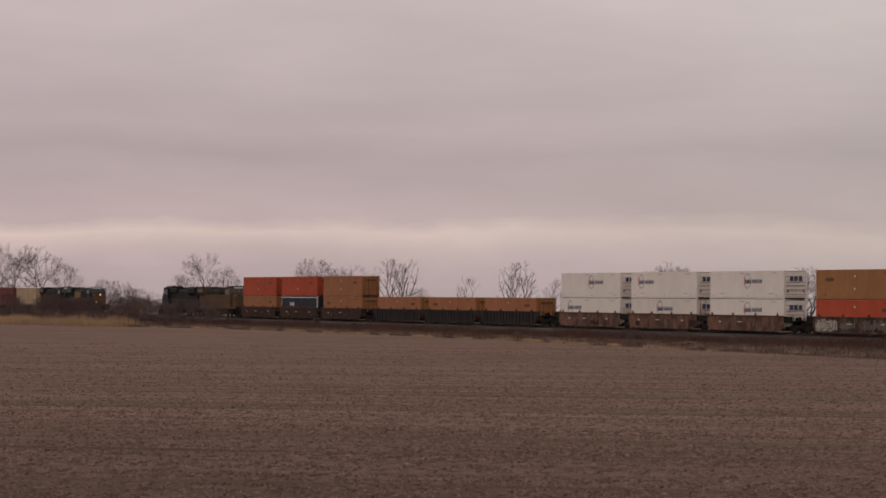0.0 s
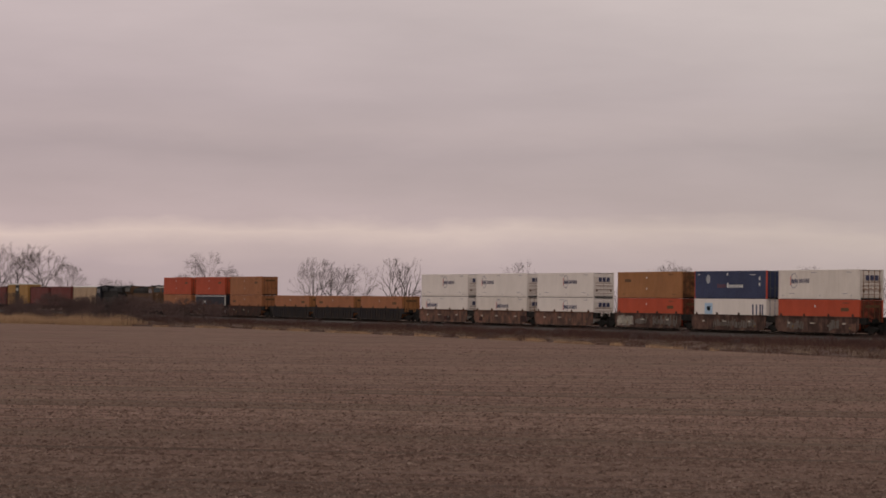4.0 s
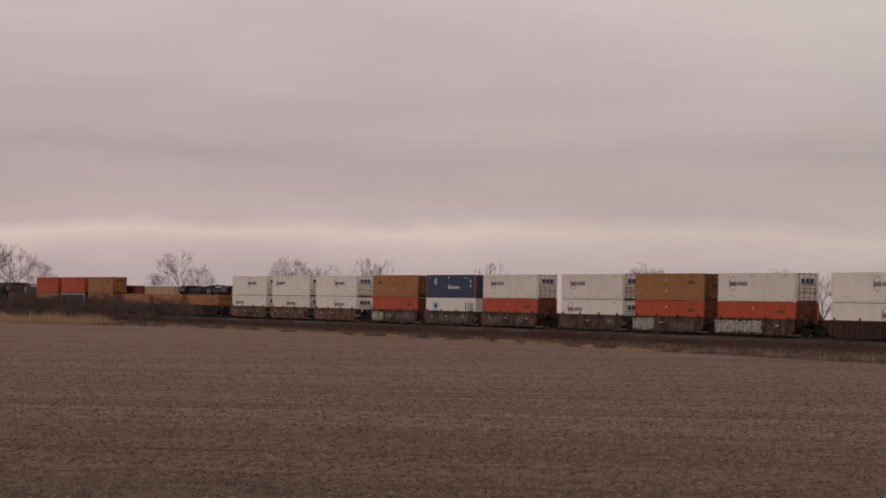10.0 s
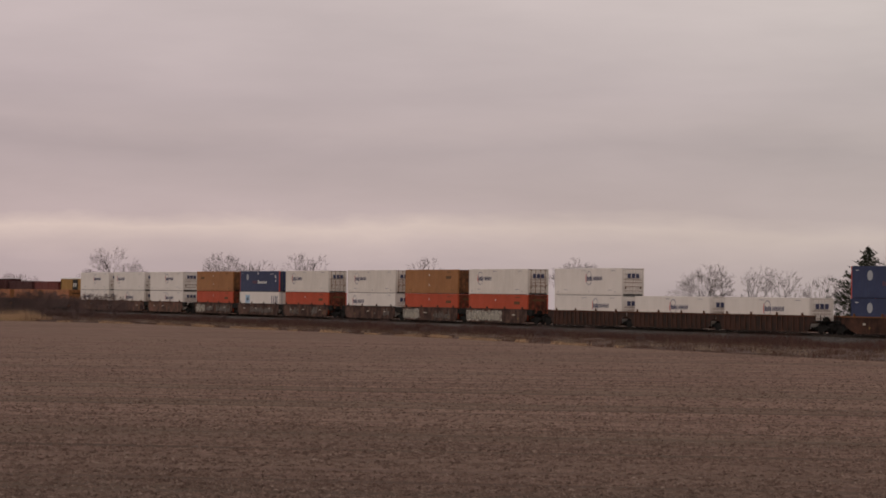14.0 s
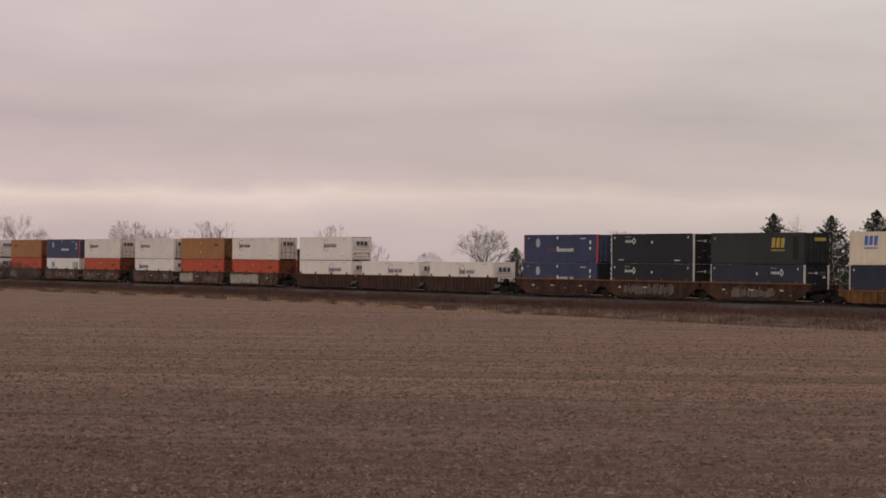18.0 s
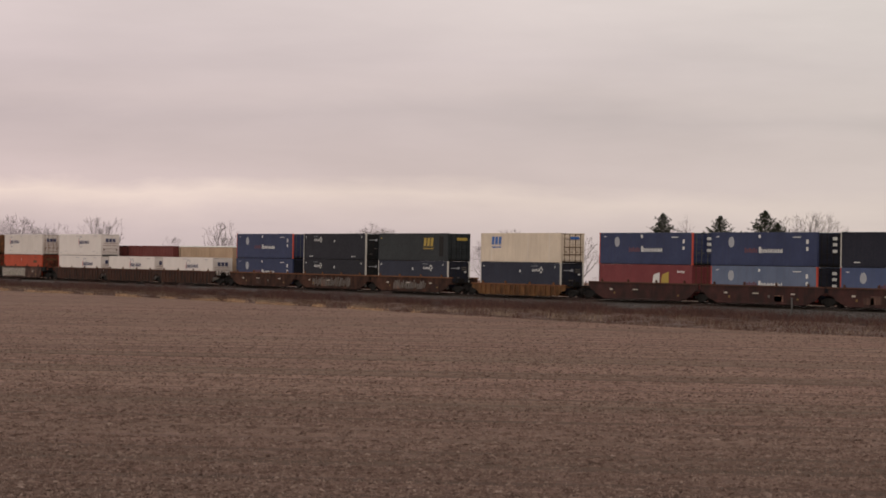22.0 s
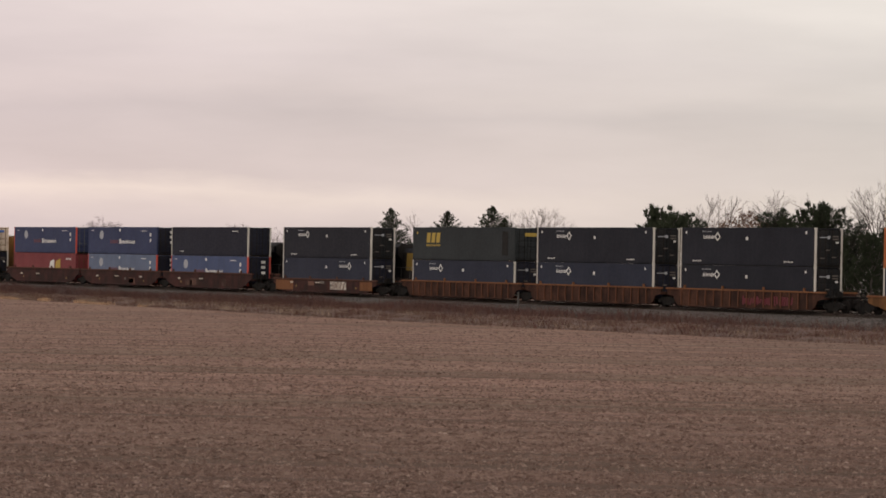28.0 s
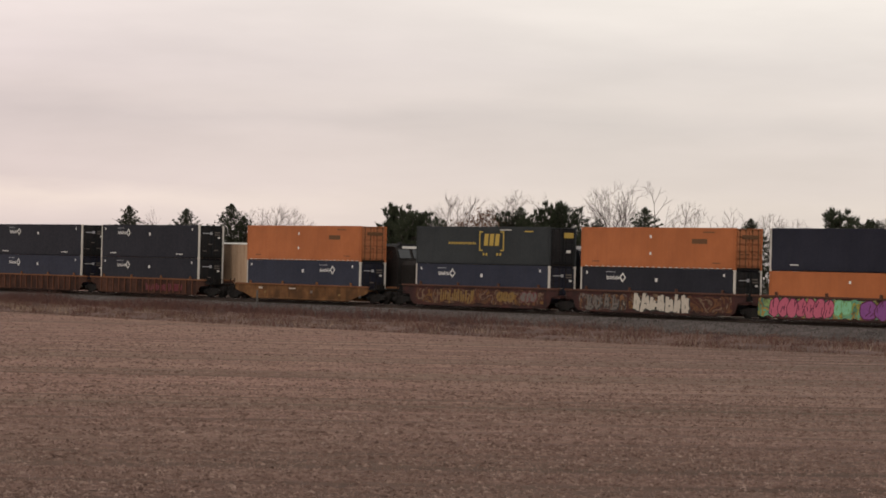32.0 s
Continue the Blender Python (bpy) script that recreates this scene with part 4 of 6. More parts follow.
def wheel_pair():
    s = Solid()
    for face in (-1, 1):
        s.cyl((0, 0), 0.46, 1, *sorted((face * 0.82, face * 0.70)), 22)
        s.cyl((0, 0), 0.49, 1, *sorted((face * 0.70, face * 0.67)), 22)
        s.cyl((0, 0), 0.20, 1, *sorted((face * 0.86, face * 0.82)), 12)
    return s.cyl((0, 0), 0.085, 1, -1.15, 1.15, 8)


def truck(parent, x):
    t = part("truck", painted("truck_frame", "steel", truck_frame), "steel", parent, at=(x, 0, 0))
    for dx in (-0.89, 0.89):
        part("wheelset", painted("wheelset", "wheel", wheel_pair), "wheel", t, at=(dx, 0, 0.49))
    return t


def well_side(face, top, round_end, notch):
    s = Solid()
    low = 0.18
    if round_end:
        left = [(-1.35, top), (-1.35, top - 0.42), (-0.75, top - 0.62), (-0.25, 0.62), (0.45, 0.40), (1.3, low)]
    elif notch:
        left = [(-0.25, top), (-0.25, 0.62), (0.25, low)]
    else:
        left = [(-1.35, top), (-1.35, top - 0.40), (-0.55, top - 0.55), (-0.30, 0.45), (0.15, low)]
    right = [(LEN - x, z) for x, z in left[::-1]]
    return s.extrude(left[::-1] + right[::-1], 1, *sorted((face * 1.50, face * 1.43)))


# lighter chords and ribs paint in the light their edges catch
CHORD = {"well_ochre": "chord", "well_yellow": "chord", "well_brown": "rib_rust", "well_maroon": "rib_brown", "well_rust": "rib_rust"}
RIB = {"well_ochre": "rib_rust", "well_yellow": "chord", "well_brown": "rib_brown"}


def well_unit(car, x, color, ribs, top, round_end, notch):
    over = 0.35 if notch else 1.45
    for face in (-1, 1):
        side = part("side_sill", painted("side%d%d%d%.2f" % (face, round_end, notch, top), color, lambda: well_side(face, top, round_end, notch)), color, car, at=(x, 0, 0))
        part("top_chord", painted("chord%d%d%.2f" % (face, notch, top), CHORD.get(color, color), lambda: Solid().box(-over, LEN + over, *sorted((face * 1.57, face * 1.40)), top - 0.02, top + 0.11, 0.02)), color, side)
        part("bottom_chord", painted("low_chord%d" % face, color, lambda: Solid().box(1.35, LEN - 1.35, *sorted((face * 1.56, face * 1.36)), 0.14, 0.26, 0.02)), color, side)
        if ribs and face < 0:
            for i in range(16):
                part("rib", painted("rib%.2f" % top, RIB.get(color, color), lambda: Solid().box(-0.06, 0.06, -1.585, -1.575, 0.26, top - 0.02).box(-0.02, 0.02, -1.575, -1.50, 0.26, top - 0.02)), color, side, at=(0.55 + i * 1.003, 0, 0))
    for gx in (0.9, 5.6, 10.5, 15.2):
        part("guide_bracket", painted("guide_bracket%.2f" % top, CHORD.get(color, color), lambda: Solid().extrude([(-1.56, top + 0.10), (-1.42, top + 0.10), (-1.46, top + 0.34), (-1.56, top + 0.34)], 0, -0.09, 0.09)), color, car, at=(x + gx, 0, 0))
    for k, cx in enumerate((-0.95, LEN + 0.95)):
        # added dark blocks stand for the platform ends and the shade between units
        if notch:
            for y in (-1.33, 1.33):
                part("end_dark_block", painted("end_dark_block", "steel", lambda: Solid().box(-0.68, 0.68, -0.13, 0.13, 1.05, 1.66, 0.03)), "steel", car, "dark block for platform end and shade", at=(x + cx, y, 0))
        part("end_platform", painted("end_platform", "steel" if notch else color, lambda: Solid().box(-0.5, 0.5, -1.40, 1.40, 0.98, 1.20, 0.03).box(-0.40, 0.40, -0.45, 0.45, 0.80, 0.98)), color, car, at=(x + cx, 0, 0))
    for i in range(5):
        part("floor_beam", painted("floor_beam", color, lambda: Solid().box(-0.2, 0.2, -1.42, 1.42, 0.20, 0.44, 0.02)), color, car, at=(x + 1.0 + i * 3.54, 0, 0))


def end_gear(car, x, way):
    """Draft sill, coupler, ladder and hand brake at an end of the car."""
    k = way
    part("draft_sill", Solid().box(*sorted((x, x + k * 1.6)), -0.32, 0.32, 0.62, 1.05, 0.03), "steel", car)
    part("coupler", Solid().box(*sorted((x + k * 1.6, x + k * 2.05)), -0.14, 0.14, 0.74, 1.0, 0.03).box(*sorted((x + k * 1.95, x + k * 2.2)), -0.2, 0.16, 0.7, 1.02, 0.04), "steel", car)
    s = Solid().box(*sorted((x - k * 0.35, x + k * 0.95)), -1.40, 1.40, 1.12, 1.24, 0.02)
    part("crossover_deck", s, "steel", car)
    lad = Solid()
    for dy in (-1.42, -1.02):
        lad.box(x + k * 0.9 - 0.03, x + k * 0.9 + 0.03, dy - 0.03, dy + 0.03, 0.45, 1.75)
    for i in range(4):
        lad.box(x + k * 0.9 - 0.02, x + k * 0.9 + 0.02, -1.42, -1.02, 0.55 + 0.32 * i, 0.59 + 0.32 * i)
    part("ladder", lad, "steel", car)
    if way > 0:
        part("hand_brake", Solid().box(x + 0.65, x + 0.9, -1.05, -0.45, 1.05, 1.50, 0.04).cyl((-0.75, 1.40), 0.24, 0, x + 0.9, x + 0.95, 14), "steel", car, "dark hand brake wheel and box")


def stroke(s, p, q, wide, y0, y1):
    """One sprayed stroke from p to q, as a flat slanted bar."""
    d = Vector((q[0] - p[0], q[1] - p[1])).normalized()
    u = Vector((-d.y, d.x)) * wide * 0.5
    p, q = Vector(p) - d * wide * 0.3, Vector(q) + d * wide * 0.3
    s.extrude([tuple(p - u), tuple(q - u), tuple(q + u), tuple(p + u)], 1, y0, y1)


def graffiti(car, x0, x1, z0, z1, colour, seed, edge=None):
    """Illegible sprayed lettering: plain slanted bars on the well's side."""
    rng = random.Random(seed)
    n = max(2, int((x1 - x0) / 0.78))
    step, h = (x1 - x0) / n, z1 - z0
    for i in range(n):
        a, lean = x0 + i * step, rng.uniform(-0.05, 0.16)
        wide, back, front = step * rng.uniform(0.16, 0.24), Solid(), Solid()
        for k in range(3):
            foot, tip = a + step * (0.14 + 0.32 * k) + rng.uniform(-0.05, 0.05), z0 + h * rng.uniform(0.55, 1.0)
            p, q = (foot, z0 + h * rng.uniform(0.0, 0.3)), (foot + lean + rng.uniform(-0.06, 0.10), tip)
            stroke(front, p, q, wide, -1.514 - 0.0006 * k, -1.5005)
            stroke(back, p, q, wide * 1.8, -1.507 - 0.0006 * k, -1.5005)
        if edge:
            part("graffiti_outline", back, edge, car, "sprayed outline")
        part("graffiti_shape", front, colour, car, "sprayed graffiti shape")


def bubble(car, x0, x1, z0, z1, n, fill, outline, seed):
    """Illegible rounded sprayed shapes, overlapping, with dark outlines and inner strokes."""
    rng = random.Random(seed)
    step, mid, half = (x1 - x0) / n, (z0 + z1) / 2, (z1 - z0) / 2
    for i in range(n):
        cx, y = x0 + (i + 0.5) * step, -1.509 - 0.003 * (i % 3)
        ring = []
        for k in range(11):
            a = 6.283 * (k + 0.5) / 11
            g = rng.uniform(0.80, 1.08)
            ring.append((step * 0.66 * g * math.cos(a) + 0.18 * half * math.sin(a), half * g * math.sin(a)))
        back = Solid().extrude([(cx + 1.10 * px, max(0.24, mid + 1.10 * pz)) for px, pz in ring], 1, y, -1.5005)
        part("graffiti_outline", back, outline, car, "dark sprayed outline")
        front = Solid().extrude([(cx + px * 0.97, max(0.25, mid + pz * 0.97)) for px, pz in ring], 1, y - 0.001, -1.5005)
        part("graffiti_shape", front, fill, car, "rounded sprayed shape")
        inner = Solid()
        for k in range(3):
            p = (cx + rng.uniform(-0.4, 0.3) * step, mid + rng.uniform(-0.7, 0.4) * half)
            stroke(inner, p, (p[0] + rng.uniform(-0.1, 0.35) * step, p[1] + rng.uniform(0.3, 0.7) * half), 0.07, y - 0.0018 - 0.0004 * k, -1.5005)
        part("graffiti_stroke", inner, outline, car, "dark sprayed stroke")


def block_letters(car, x0, x1, z0, z1, n, fill, outline, seed, wide=0.29):
    """Thick angular sprayed shapes built of heavy bars, over a dark outline."""
    rng = random.Random(seed)
    step, h = (x1 - x0) / n, z1 - z0
    for i in range(n):
        back, front, lift = Solid(), Solid(), rng.uniform(-0.05, 0.05)
        bars = ((0.15, 0.0, 0.3, 1.0), (0.3, rng.choice((0.95, 0.5)), 0.9, rng.uniform(0.1, 0.9)), (0.8, rng.uniform(0.6, 1.0), rng.uniform(0.55, 0.95), 0.05), (0.2, 0.1, 0.7, rng.uniform(0.0, 0.3)))
        for k, bar_ends in enumerate(bars):
            a, b, c, d = (g + rng.uniform(-0.15, 0.15) for g in bar_ends)
            p, q = (x0 + (i + 0.08 + 0.84 * a) * step, z0 + lift + h * b), (x0 + (i + 0.08 + 0.84 * c) * step, z0 + lift + h * d)
            w = wide * rng.uniform(0.8, 1.2)
            stroke(back, (p[0] + 0.05, p[1] - 0.04), (q[0] + 0.05, q[1] - 0.04), w * 1.5, -1.509 - 0.0006 * k, -1.5005)
            stroke(front, p, q, w, -1.514 - 0.0006 * k, -1.5005)
        part("graffiti_outline", back, outline, car, "dark sprayed outline")
        part("graffiti_shape", front, fill, car, "angular sprayed shape")


def sprayed_panel(car, x0, x1, z0, z1, material, seed):
    """A stretch of the well's side covered by layers of sprayed paint, with a ragged outline."""
    rng = random.Random(seed)
    n = int((x1 - x0) / 0.35)
    low = [(x0 + (x1 - x0) * i / n + rng.uniform(-0.1, 0.1), max(0.24, z0 + rng.uniform(-0.08, 0.16))) for i in range(n + 1)]
    high = [(x0 + (x1 - x0) * i / n + rng.uniform(-0.1, 0.1), z1 + rng.uniform(-0.22, 0.06)) for i in range(n + 1)]
    s = Solid()
    v = [(x, y, z) for y in (-1.505, -1.5005) for x, z in low + high[::-1]]
    m = len(low) + len(high)
    f = [(i, i + 1, m - 2 - i, m - 1 - i) for i in range(n)] + [(i, (i + 1) % m, m + (i + 1) % m, m + i) for i in range(m)]
    part("sprayed_panel", s.add(v, f), material, car, "layered sprayed paint")


def well_car(starts, color, label, ribs=False, top=1.62, round_end=False, notch=False):
    """A well car; starts are the containers' leading ends along the train."""
    x0 = starts[0]
    car = tagged(new("well_car"), label, "well car", "well cars of the near train")
    for s in starts:
        well_unit(car, s - x0, color, ribs, top, round_end, notch)
    last = starts[-1] - x0
    truck(car, -1.95)
    truck(car, last + LEN + 1.95)
    for a, b in zip(starts, starts[1:]):
        truck(car, (a + b + LEN) / 2 - x0)
        part("articulation", Solid().box((a + b + LEN) / 2 - x0 - 1.2, (a + b + LEN) / 2 - x0 + 1.2, -0.4, 0.4, 0.82, 1.15, 0.03), "steel", car)
    end_gear(car, -1.3, -1)
    end_gear(car, last + LEN + 1.3, 1)
    NEAR.append((car, x0, 0.0))
    return car


LOW, HIGH = 0.456, 0.456 + TALL + 0.004


def load(start, lower, upper=None):
    for z, spec in ((LOW, lower), (HIGH, upper)):
        if spec:
            NEAR.append((container(*spec), start, z))


# the near train, from its head
car_a = well_car((0.0, 18.9, 37.8), "well_brown", "brown three-unit well car under stacked containers", notch=True)
load(0.0, ("tan_dull", 0.78), ("red_dull", 0.78))
load(18.9, ("framed", 0.3), ("red_dull", 0.78))
load(37.8, ("tan_dull", 0.1), ("tan_dull", 0.78))
car_b = well_car((60.3, 79.4, 98.5), "well_dark", "dark blue three-unit well car with single containers", ribs=True)
load(60.3, ("tan", 0.78))
load(79.4, ("tan", 0.1))
load(98.5, ("tan", 0.78))
car_c = well_car((122.0, 141.0, 160.2), "well_rust", "patched rusty three-unit well car under white containers", notch=True)
load(122.0, ("white", 0.16), ("white", 0.52))
load(141.0, ("white_b", 0.45), ("white", 0.16))
load(160.2, ("white", 0.52), ("white", 0.52))
car_d = well_car((182.9, 202.1, 220.8), "well_grey", "worn grey well car with graffiti on its sides", notch=True)
load(182.9, ("red_orange", 0.78), ("brown", 0.12))
load(202.1, ("square", 0.0), ("blue_red", 0.0))
load(220.8, ("red_orange", 0.78), ("white_b", 0.20))
car_e = well_car((243.8, 263.1, 282.4), "well_grey", "worn grey well car with pale graffiti", notch=True)
load(243.8, ("white", 0.16), ("white_b", 0.20))
load(263.1, ("red_orange", 0.78), ("brown", 0.78))
load(282.4, ("red_orange", 0.78), ("white_b", 0.20))
car_f = well_car((305.6, 324.8, 343.8), "well_brown", "dark brown ribbed well car under white containers", ribs=True)
load(305.6, ("white", 0.62), ("white", 0.52))
load(324.8, ("white", 0.52))
load(343.8, ("white", 0.52))
car_g = well_car((367.2, 386.3, 405.6), "well_ochre", "rusty ochre well car with rounded well ends", round_end=True)
load(367.2, ("blue", 0.0), ("blue_red", 0.0))
load(386.3, ("navy", 0.18), ("navy", 0.18))
load(405.6, ("slate", 0.66), ("green", 0.66))
car_h = well_car((428.9,), "well_yellow", "yellow single well car with upright ribs", ribs=True, top=1.16)
load(428.9, ("slate", 0.66), ("cream", 0.14))
car_i = well_car((452.3, 471.5, 490.9), "well_maroon", "maroon brown well car under blue containers", round_end=True)
load(452.3, ("red", 0.0), ("blue_red", 0.0))
load(471.5, ("light_blue", 0.0), ("blue", 0.0))
load(490.9, ("mid_blue", 0.0), ("navy_plain", 0.0))
car_j = well_car((514.0,), "well_maroon", "brown single well car with patched sides", top=1.30)
load(514.0, ("slate", 0.66), ("navy", 0.18))
car_k = well_car((537.3, 556.7, 576.3), "well_ochre", "rusty yellow well car with upright ribs", ribs=True, top=1.45)
load(537.3, ("slate", 0.18), ("green", 0.14))
load(556.7, ("slate", 0.18), ("navy", 0.18))
load(576.3, ("navy", 0.18), ("navy", 0.18))
car_l = well_car((599.9,), "well_yellow", "yellow single well car with rounded ends", top=1.30, round_end=True)
load(599.9, ("slate", 0.66), ("orange", 0.73))
car_m = well_car((623.4, 643.1, 662.6), "well_maroon", "maroon well car covered in colourful graffiti")
load(623.4, ("slate", 0.18), ("bracket", 0.52))
load(643.1, ("navy", 0.18), ("orange", 0.73))
load(662.6, ("orange", 0.78), ("navy_plain", 0.0))

# paint on the well sides
for car, rows in (
    (car_d, ((0.6, 4.2, 0.35, 1.45, "gr_white", 1), (5.0, 8.0, 0.5, 1.3, "gr_grey", 2), (9.5, 15.6, 0.35, 1.45, "gr_grey", 3), (24.0, 33.5, 0.4, 1.3, "gr_grey", 4), (40.0, 43.5, 0.4, 1.3, "gr_grey", 5), (48.5, 50.6, 0.4, 1.4, "gr_grey", 6))),
    (car_e, ((12.6, 14.8, 0.5, 1.5, "gr_grey", 7), (19.4, 24.0, 0.35, 1.5, "gr_white", 8), (29.0, 33.6, 0.35, 1.3, "gr_grey", 9), (38.7, 48.0, 0.35, 1.5, "gr_white", 10))),
    (car_g, ((22.0, 32.0, 0.4, 1.4, "gr_grey", 11), (42.5, 50.0, 0.4, 1.3, "gr_grey", 12))),
    (car_k, ((47.0, 53.0, 0.45, 1.1, "gr_pink", 13),)),
):
    for x0, x1, z0, z1, colour, seed in rows:
        graffiti(car, x0, x1, z0, z1, colour, seed, "gr_black" if colour == "gr_white" else None)
        if colour == "gr_white":
            sprayed_panel(car, x0 - 0.3, x1 + 0.3, z0 - 0.05, z1 + 0.05, "mural_pale", seed + 60)
for x0, x1, z0, z1, material, seed in (
    (0.4, 15.8, 0.35, 1.52, "mural_rust", 21), (19.8, 25.0, 0.30, 1.52, "mural_grey", 23), (25.2, 35.9, 0.32, 1.50, "mural_rust", 24),
    (38.4, 53.4, 0.25, 1.60, "mural_green", 25), (53.4, 55.4, 0.25, 1.56, "mural_rust", 27),
):
    sprayed_panel(car_m, x0, x1, z0, z1, material, seed)
for x0, x1, z0, z1, colour, seed, edge in (
    (3.4, 7.6, 0.40, 1.42, "gr_yellow", 41, None),
):
    graffiti(car_m, x0, x1, z0, z1, colour, seed, edge)
for x0, x1, z0, z1, n, fill, outline, seed in (
    (39.6, 45.4, 0.22, 1.62, 7, "gr_rose", "gr_plum", 52), (45.6, 47.0, 0.5, 1.55, 2, "gr_mint", "gr_green", 53),
    (48.0, 53.0, 0.25, 1.58, 4, "gr_purple", "gr_plum", 54), (10.4, 12.4, 0.55, 1.4, 3, "gr_yellow", "mural_rust", 55), (13.2, 15.0, 0.6, 1.4, 3, "gr_grey", "gr_pink", 56),
):
    bubble(car_m, x0, x1, z0, z1, n, fill, outline, seed)
block_letters(car_m, 25.7, 31.6, 0.42, 1.40, 7, "gr_white", "gr_black", 6)
block_letters(car_m, 20.5, 24.3, 0.42, 1.34, 4, "gr_grey", "gr_black", 8, 0.16)
patch_rng = random.Random(5)
for car, n, span in ((car_c, 9, 54), (car_d, 6, 54), (car_e, 5, 54), (car_g, 7, 54), (car_i, 9, 54)):
    for i in range(n):
        x = patch_rng.uniform(0, span)
        if x % 19.2 > 14.5:
            continue
        w = patch_rng.uniform(0.8, 2.6)
        part("paint_patch", Solid().box(x, min(x + w, x - x % 19.2 + 16.5), -1.507, -1.501, 0.38, patch_rng.uniform(0.8, 1.2)), patch_rng.choice(["well_rust", "well_grey", "well_maroon"]), car)

for x0, x1, z0, z1, material in ((-0.9, 2.4, 0.30, 1.22, "chord"), (5.2, 6.3, 0.75, 1.15, "well_rust"), (7.4, 8.2, 0.95, 1.20, "gr_grey"), (9.3, 12.2, 0.42, 1.18, "mural_pale"), (12.2, 14.6, 0.30, 1.22, "well_maroon"), (14.6, 16.8, 0.42, 1.22, "chord")):
    part("paint_patch", Solid().box(x0, x1, -1.507, -1.501, z0, z1), material, car_j, "patch of other paint")

# small stencilled data blocks on the well sides
stencil_rng = random.Random(9)
for car, units in ((car_a, 3), (car_c, 3), (car_d, 3), (car_e, 3), (car_g, 3), (car_i, 3), (car_j, 1), (car_l, 1)):
    for u in range(units):
        for x, z, w, h, colour in ((2.2, 0.95, 0.5, 0.16, "gr_white"), (3.1, 0.60, 0.24, 0.20, "gr_yellow"), (6.8, 1.0, 0.9, 0.10, "gr_white"), (9.6, 0.70, 0.3, 0.22, "gr_grey"), (12.6, 0.98, 0.6, 0.14, "gr_white"), (13.9, 0.55, 0.28, 0.16, "gr_yellow")):
            x += u * 19.2 + stencil_rng.uniform(-0.4, 0.4)
            if stencil_rng.random() < 0.8:
                part("stencil_block", Solid().box(x, x + w, -1.519, -1.5005, z, z + h), colour, car)


# ---- locomotives: nose towards +x, middle at x = 0 ----
def locomotive(label, body, top, cab, nose, lit, group):
    root = tagged(new("locomotive"), label, "locomotive", group)
    deck = Solid().extrude([(-11.0, 1.32), (11.0, 1.32), (11.0, 1.62), (-11.0, 1.62)], 1, -1.52, 1.52)
    deck.box(-10.6, 10.6, -1.0, 1.0, 1.0, 1.32)
    part("deck", deck, "loco_grey", root)
    part("side_sill", Solid().box(-10.9, 10.9, -1.56, -1.52, 1.28, 1.66, 0.01), body, root)
    part("side_sill", Solid().box(-10.9, 10.9, 1.52, 1.56, 1.28, 1.66, 0.01), body, root)
    hood = Solid().extrude([(-0.95, 1.62), (0.95, 1.62), (0.95, 4.05), (0.70, 4.35), (-0.70, 4.35), (-0.95, 4.05)], 0, -6.6, 4.9)
    hood = part("long_hood", hood, body, root)
    for i in range(12):
        x = -6.2 + 0.92 * i
        part("hood_door", Solid().box(x, x + 0.80, -0.985, -0.95, 1.75, 3.45, 0.01), body, hood)
    part("hood_top", Solid().extrude([(-0.98, 3.98), (0.98, 3.98), (0.72, 4.40), (-0.72, 4.40)], 0, -6.6, 4.8), top, hood)
    part("radiator_cab", Solid().extrude([(-1.0, 1.62), (1.0, 1.62), (1.05, 3.3), (1.50, 3.75), (1.50, 4.45), (1.15, 4.78), (-1.15, 4.78), (-1.50, 4.45), (-1.50, 3.75), (-1.05, 3.3)], 0, -10.3, -6.6), body, root)
    part("radiator_wing", Solid().extrude([(-1.53, 3.80), (1.53, 3.80), (1.53, 4.48), (1.17, 4.82), (-1.17, 4.82), (-1.53, 4.48)], 0, -10.2, -6.7), top, root)
    part("radiator_grille", Solid().box(-9.9, -7.0, -1.56, -1.53, 3.86, 4.40, 0.01), "silver", root)
    part("brake_grid_housing", Solid().box(0.8, 4.6, -1.25, 1.25, 3.75, 4.62, 0.12), top, root)
    part("exhaust_housing", Solid().box(-3.4, -1.6, -0.55, 0.55, 4.38, 4.72, 0.08), top, root)
    for x in (-5.2, -0.6):
        part("cooling_fan", Solid().cyl((x, 0), 0.62, 2, 4.40, 4.56, 16), top, root)
    c = part("cab", Solid().extrude([(4.95, 1.62), (7.75, 1.62), (7.75, 3.65), (7.35, 4.55), (7.10, 4.68), (4.95, 4.68)], 1, -1.50, 1.50), cab, root)
    part("cab_roof", Solid().extrude([(-1.52, 4.52), (1.52, 4.52), (0.95, 4.92), (-0.95, 4.92)], 0, 4.85, 7.30), "roof_grey" if lit else top, c)
    for x0, x1 in ((5.25, 6.1), (6.25, 7.15)):
        for face in (-1, 1):
            part("side_window", Solid().box(x0, x1, *sorted((face * 1.50, face * 1.515)), 3.55, 4.30), "glass", c)
    for y0, y1 in ((-1.3, -0.15), (0.15, 1.3)):
        part("windscreen", Solid().extrude([(7.73, 3.75), (7.79, 3.75), (7.47, 4.45), (7.41, 4.45)], 1, y0, y1), "glass", c)
    part("nose", Solid().extrude([(-1.15, 1.62), (1.15, 1.62), (1.15, 3.2), (0.85, 3.55), (-0.85, 3.55), (-1.15, 3.2)], 0, 7.75, 9.55).extrude([(-1.1, 1.62), (1.1, 1.62), (0.95, 2.9), (0.7, 3.2), (-0.7, 3.2), (-0.95, 2.9)], 0, 9.55, 9.85), nose, root)
    lamp_mat = "lamp" if lit else "silver"
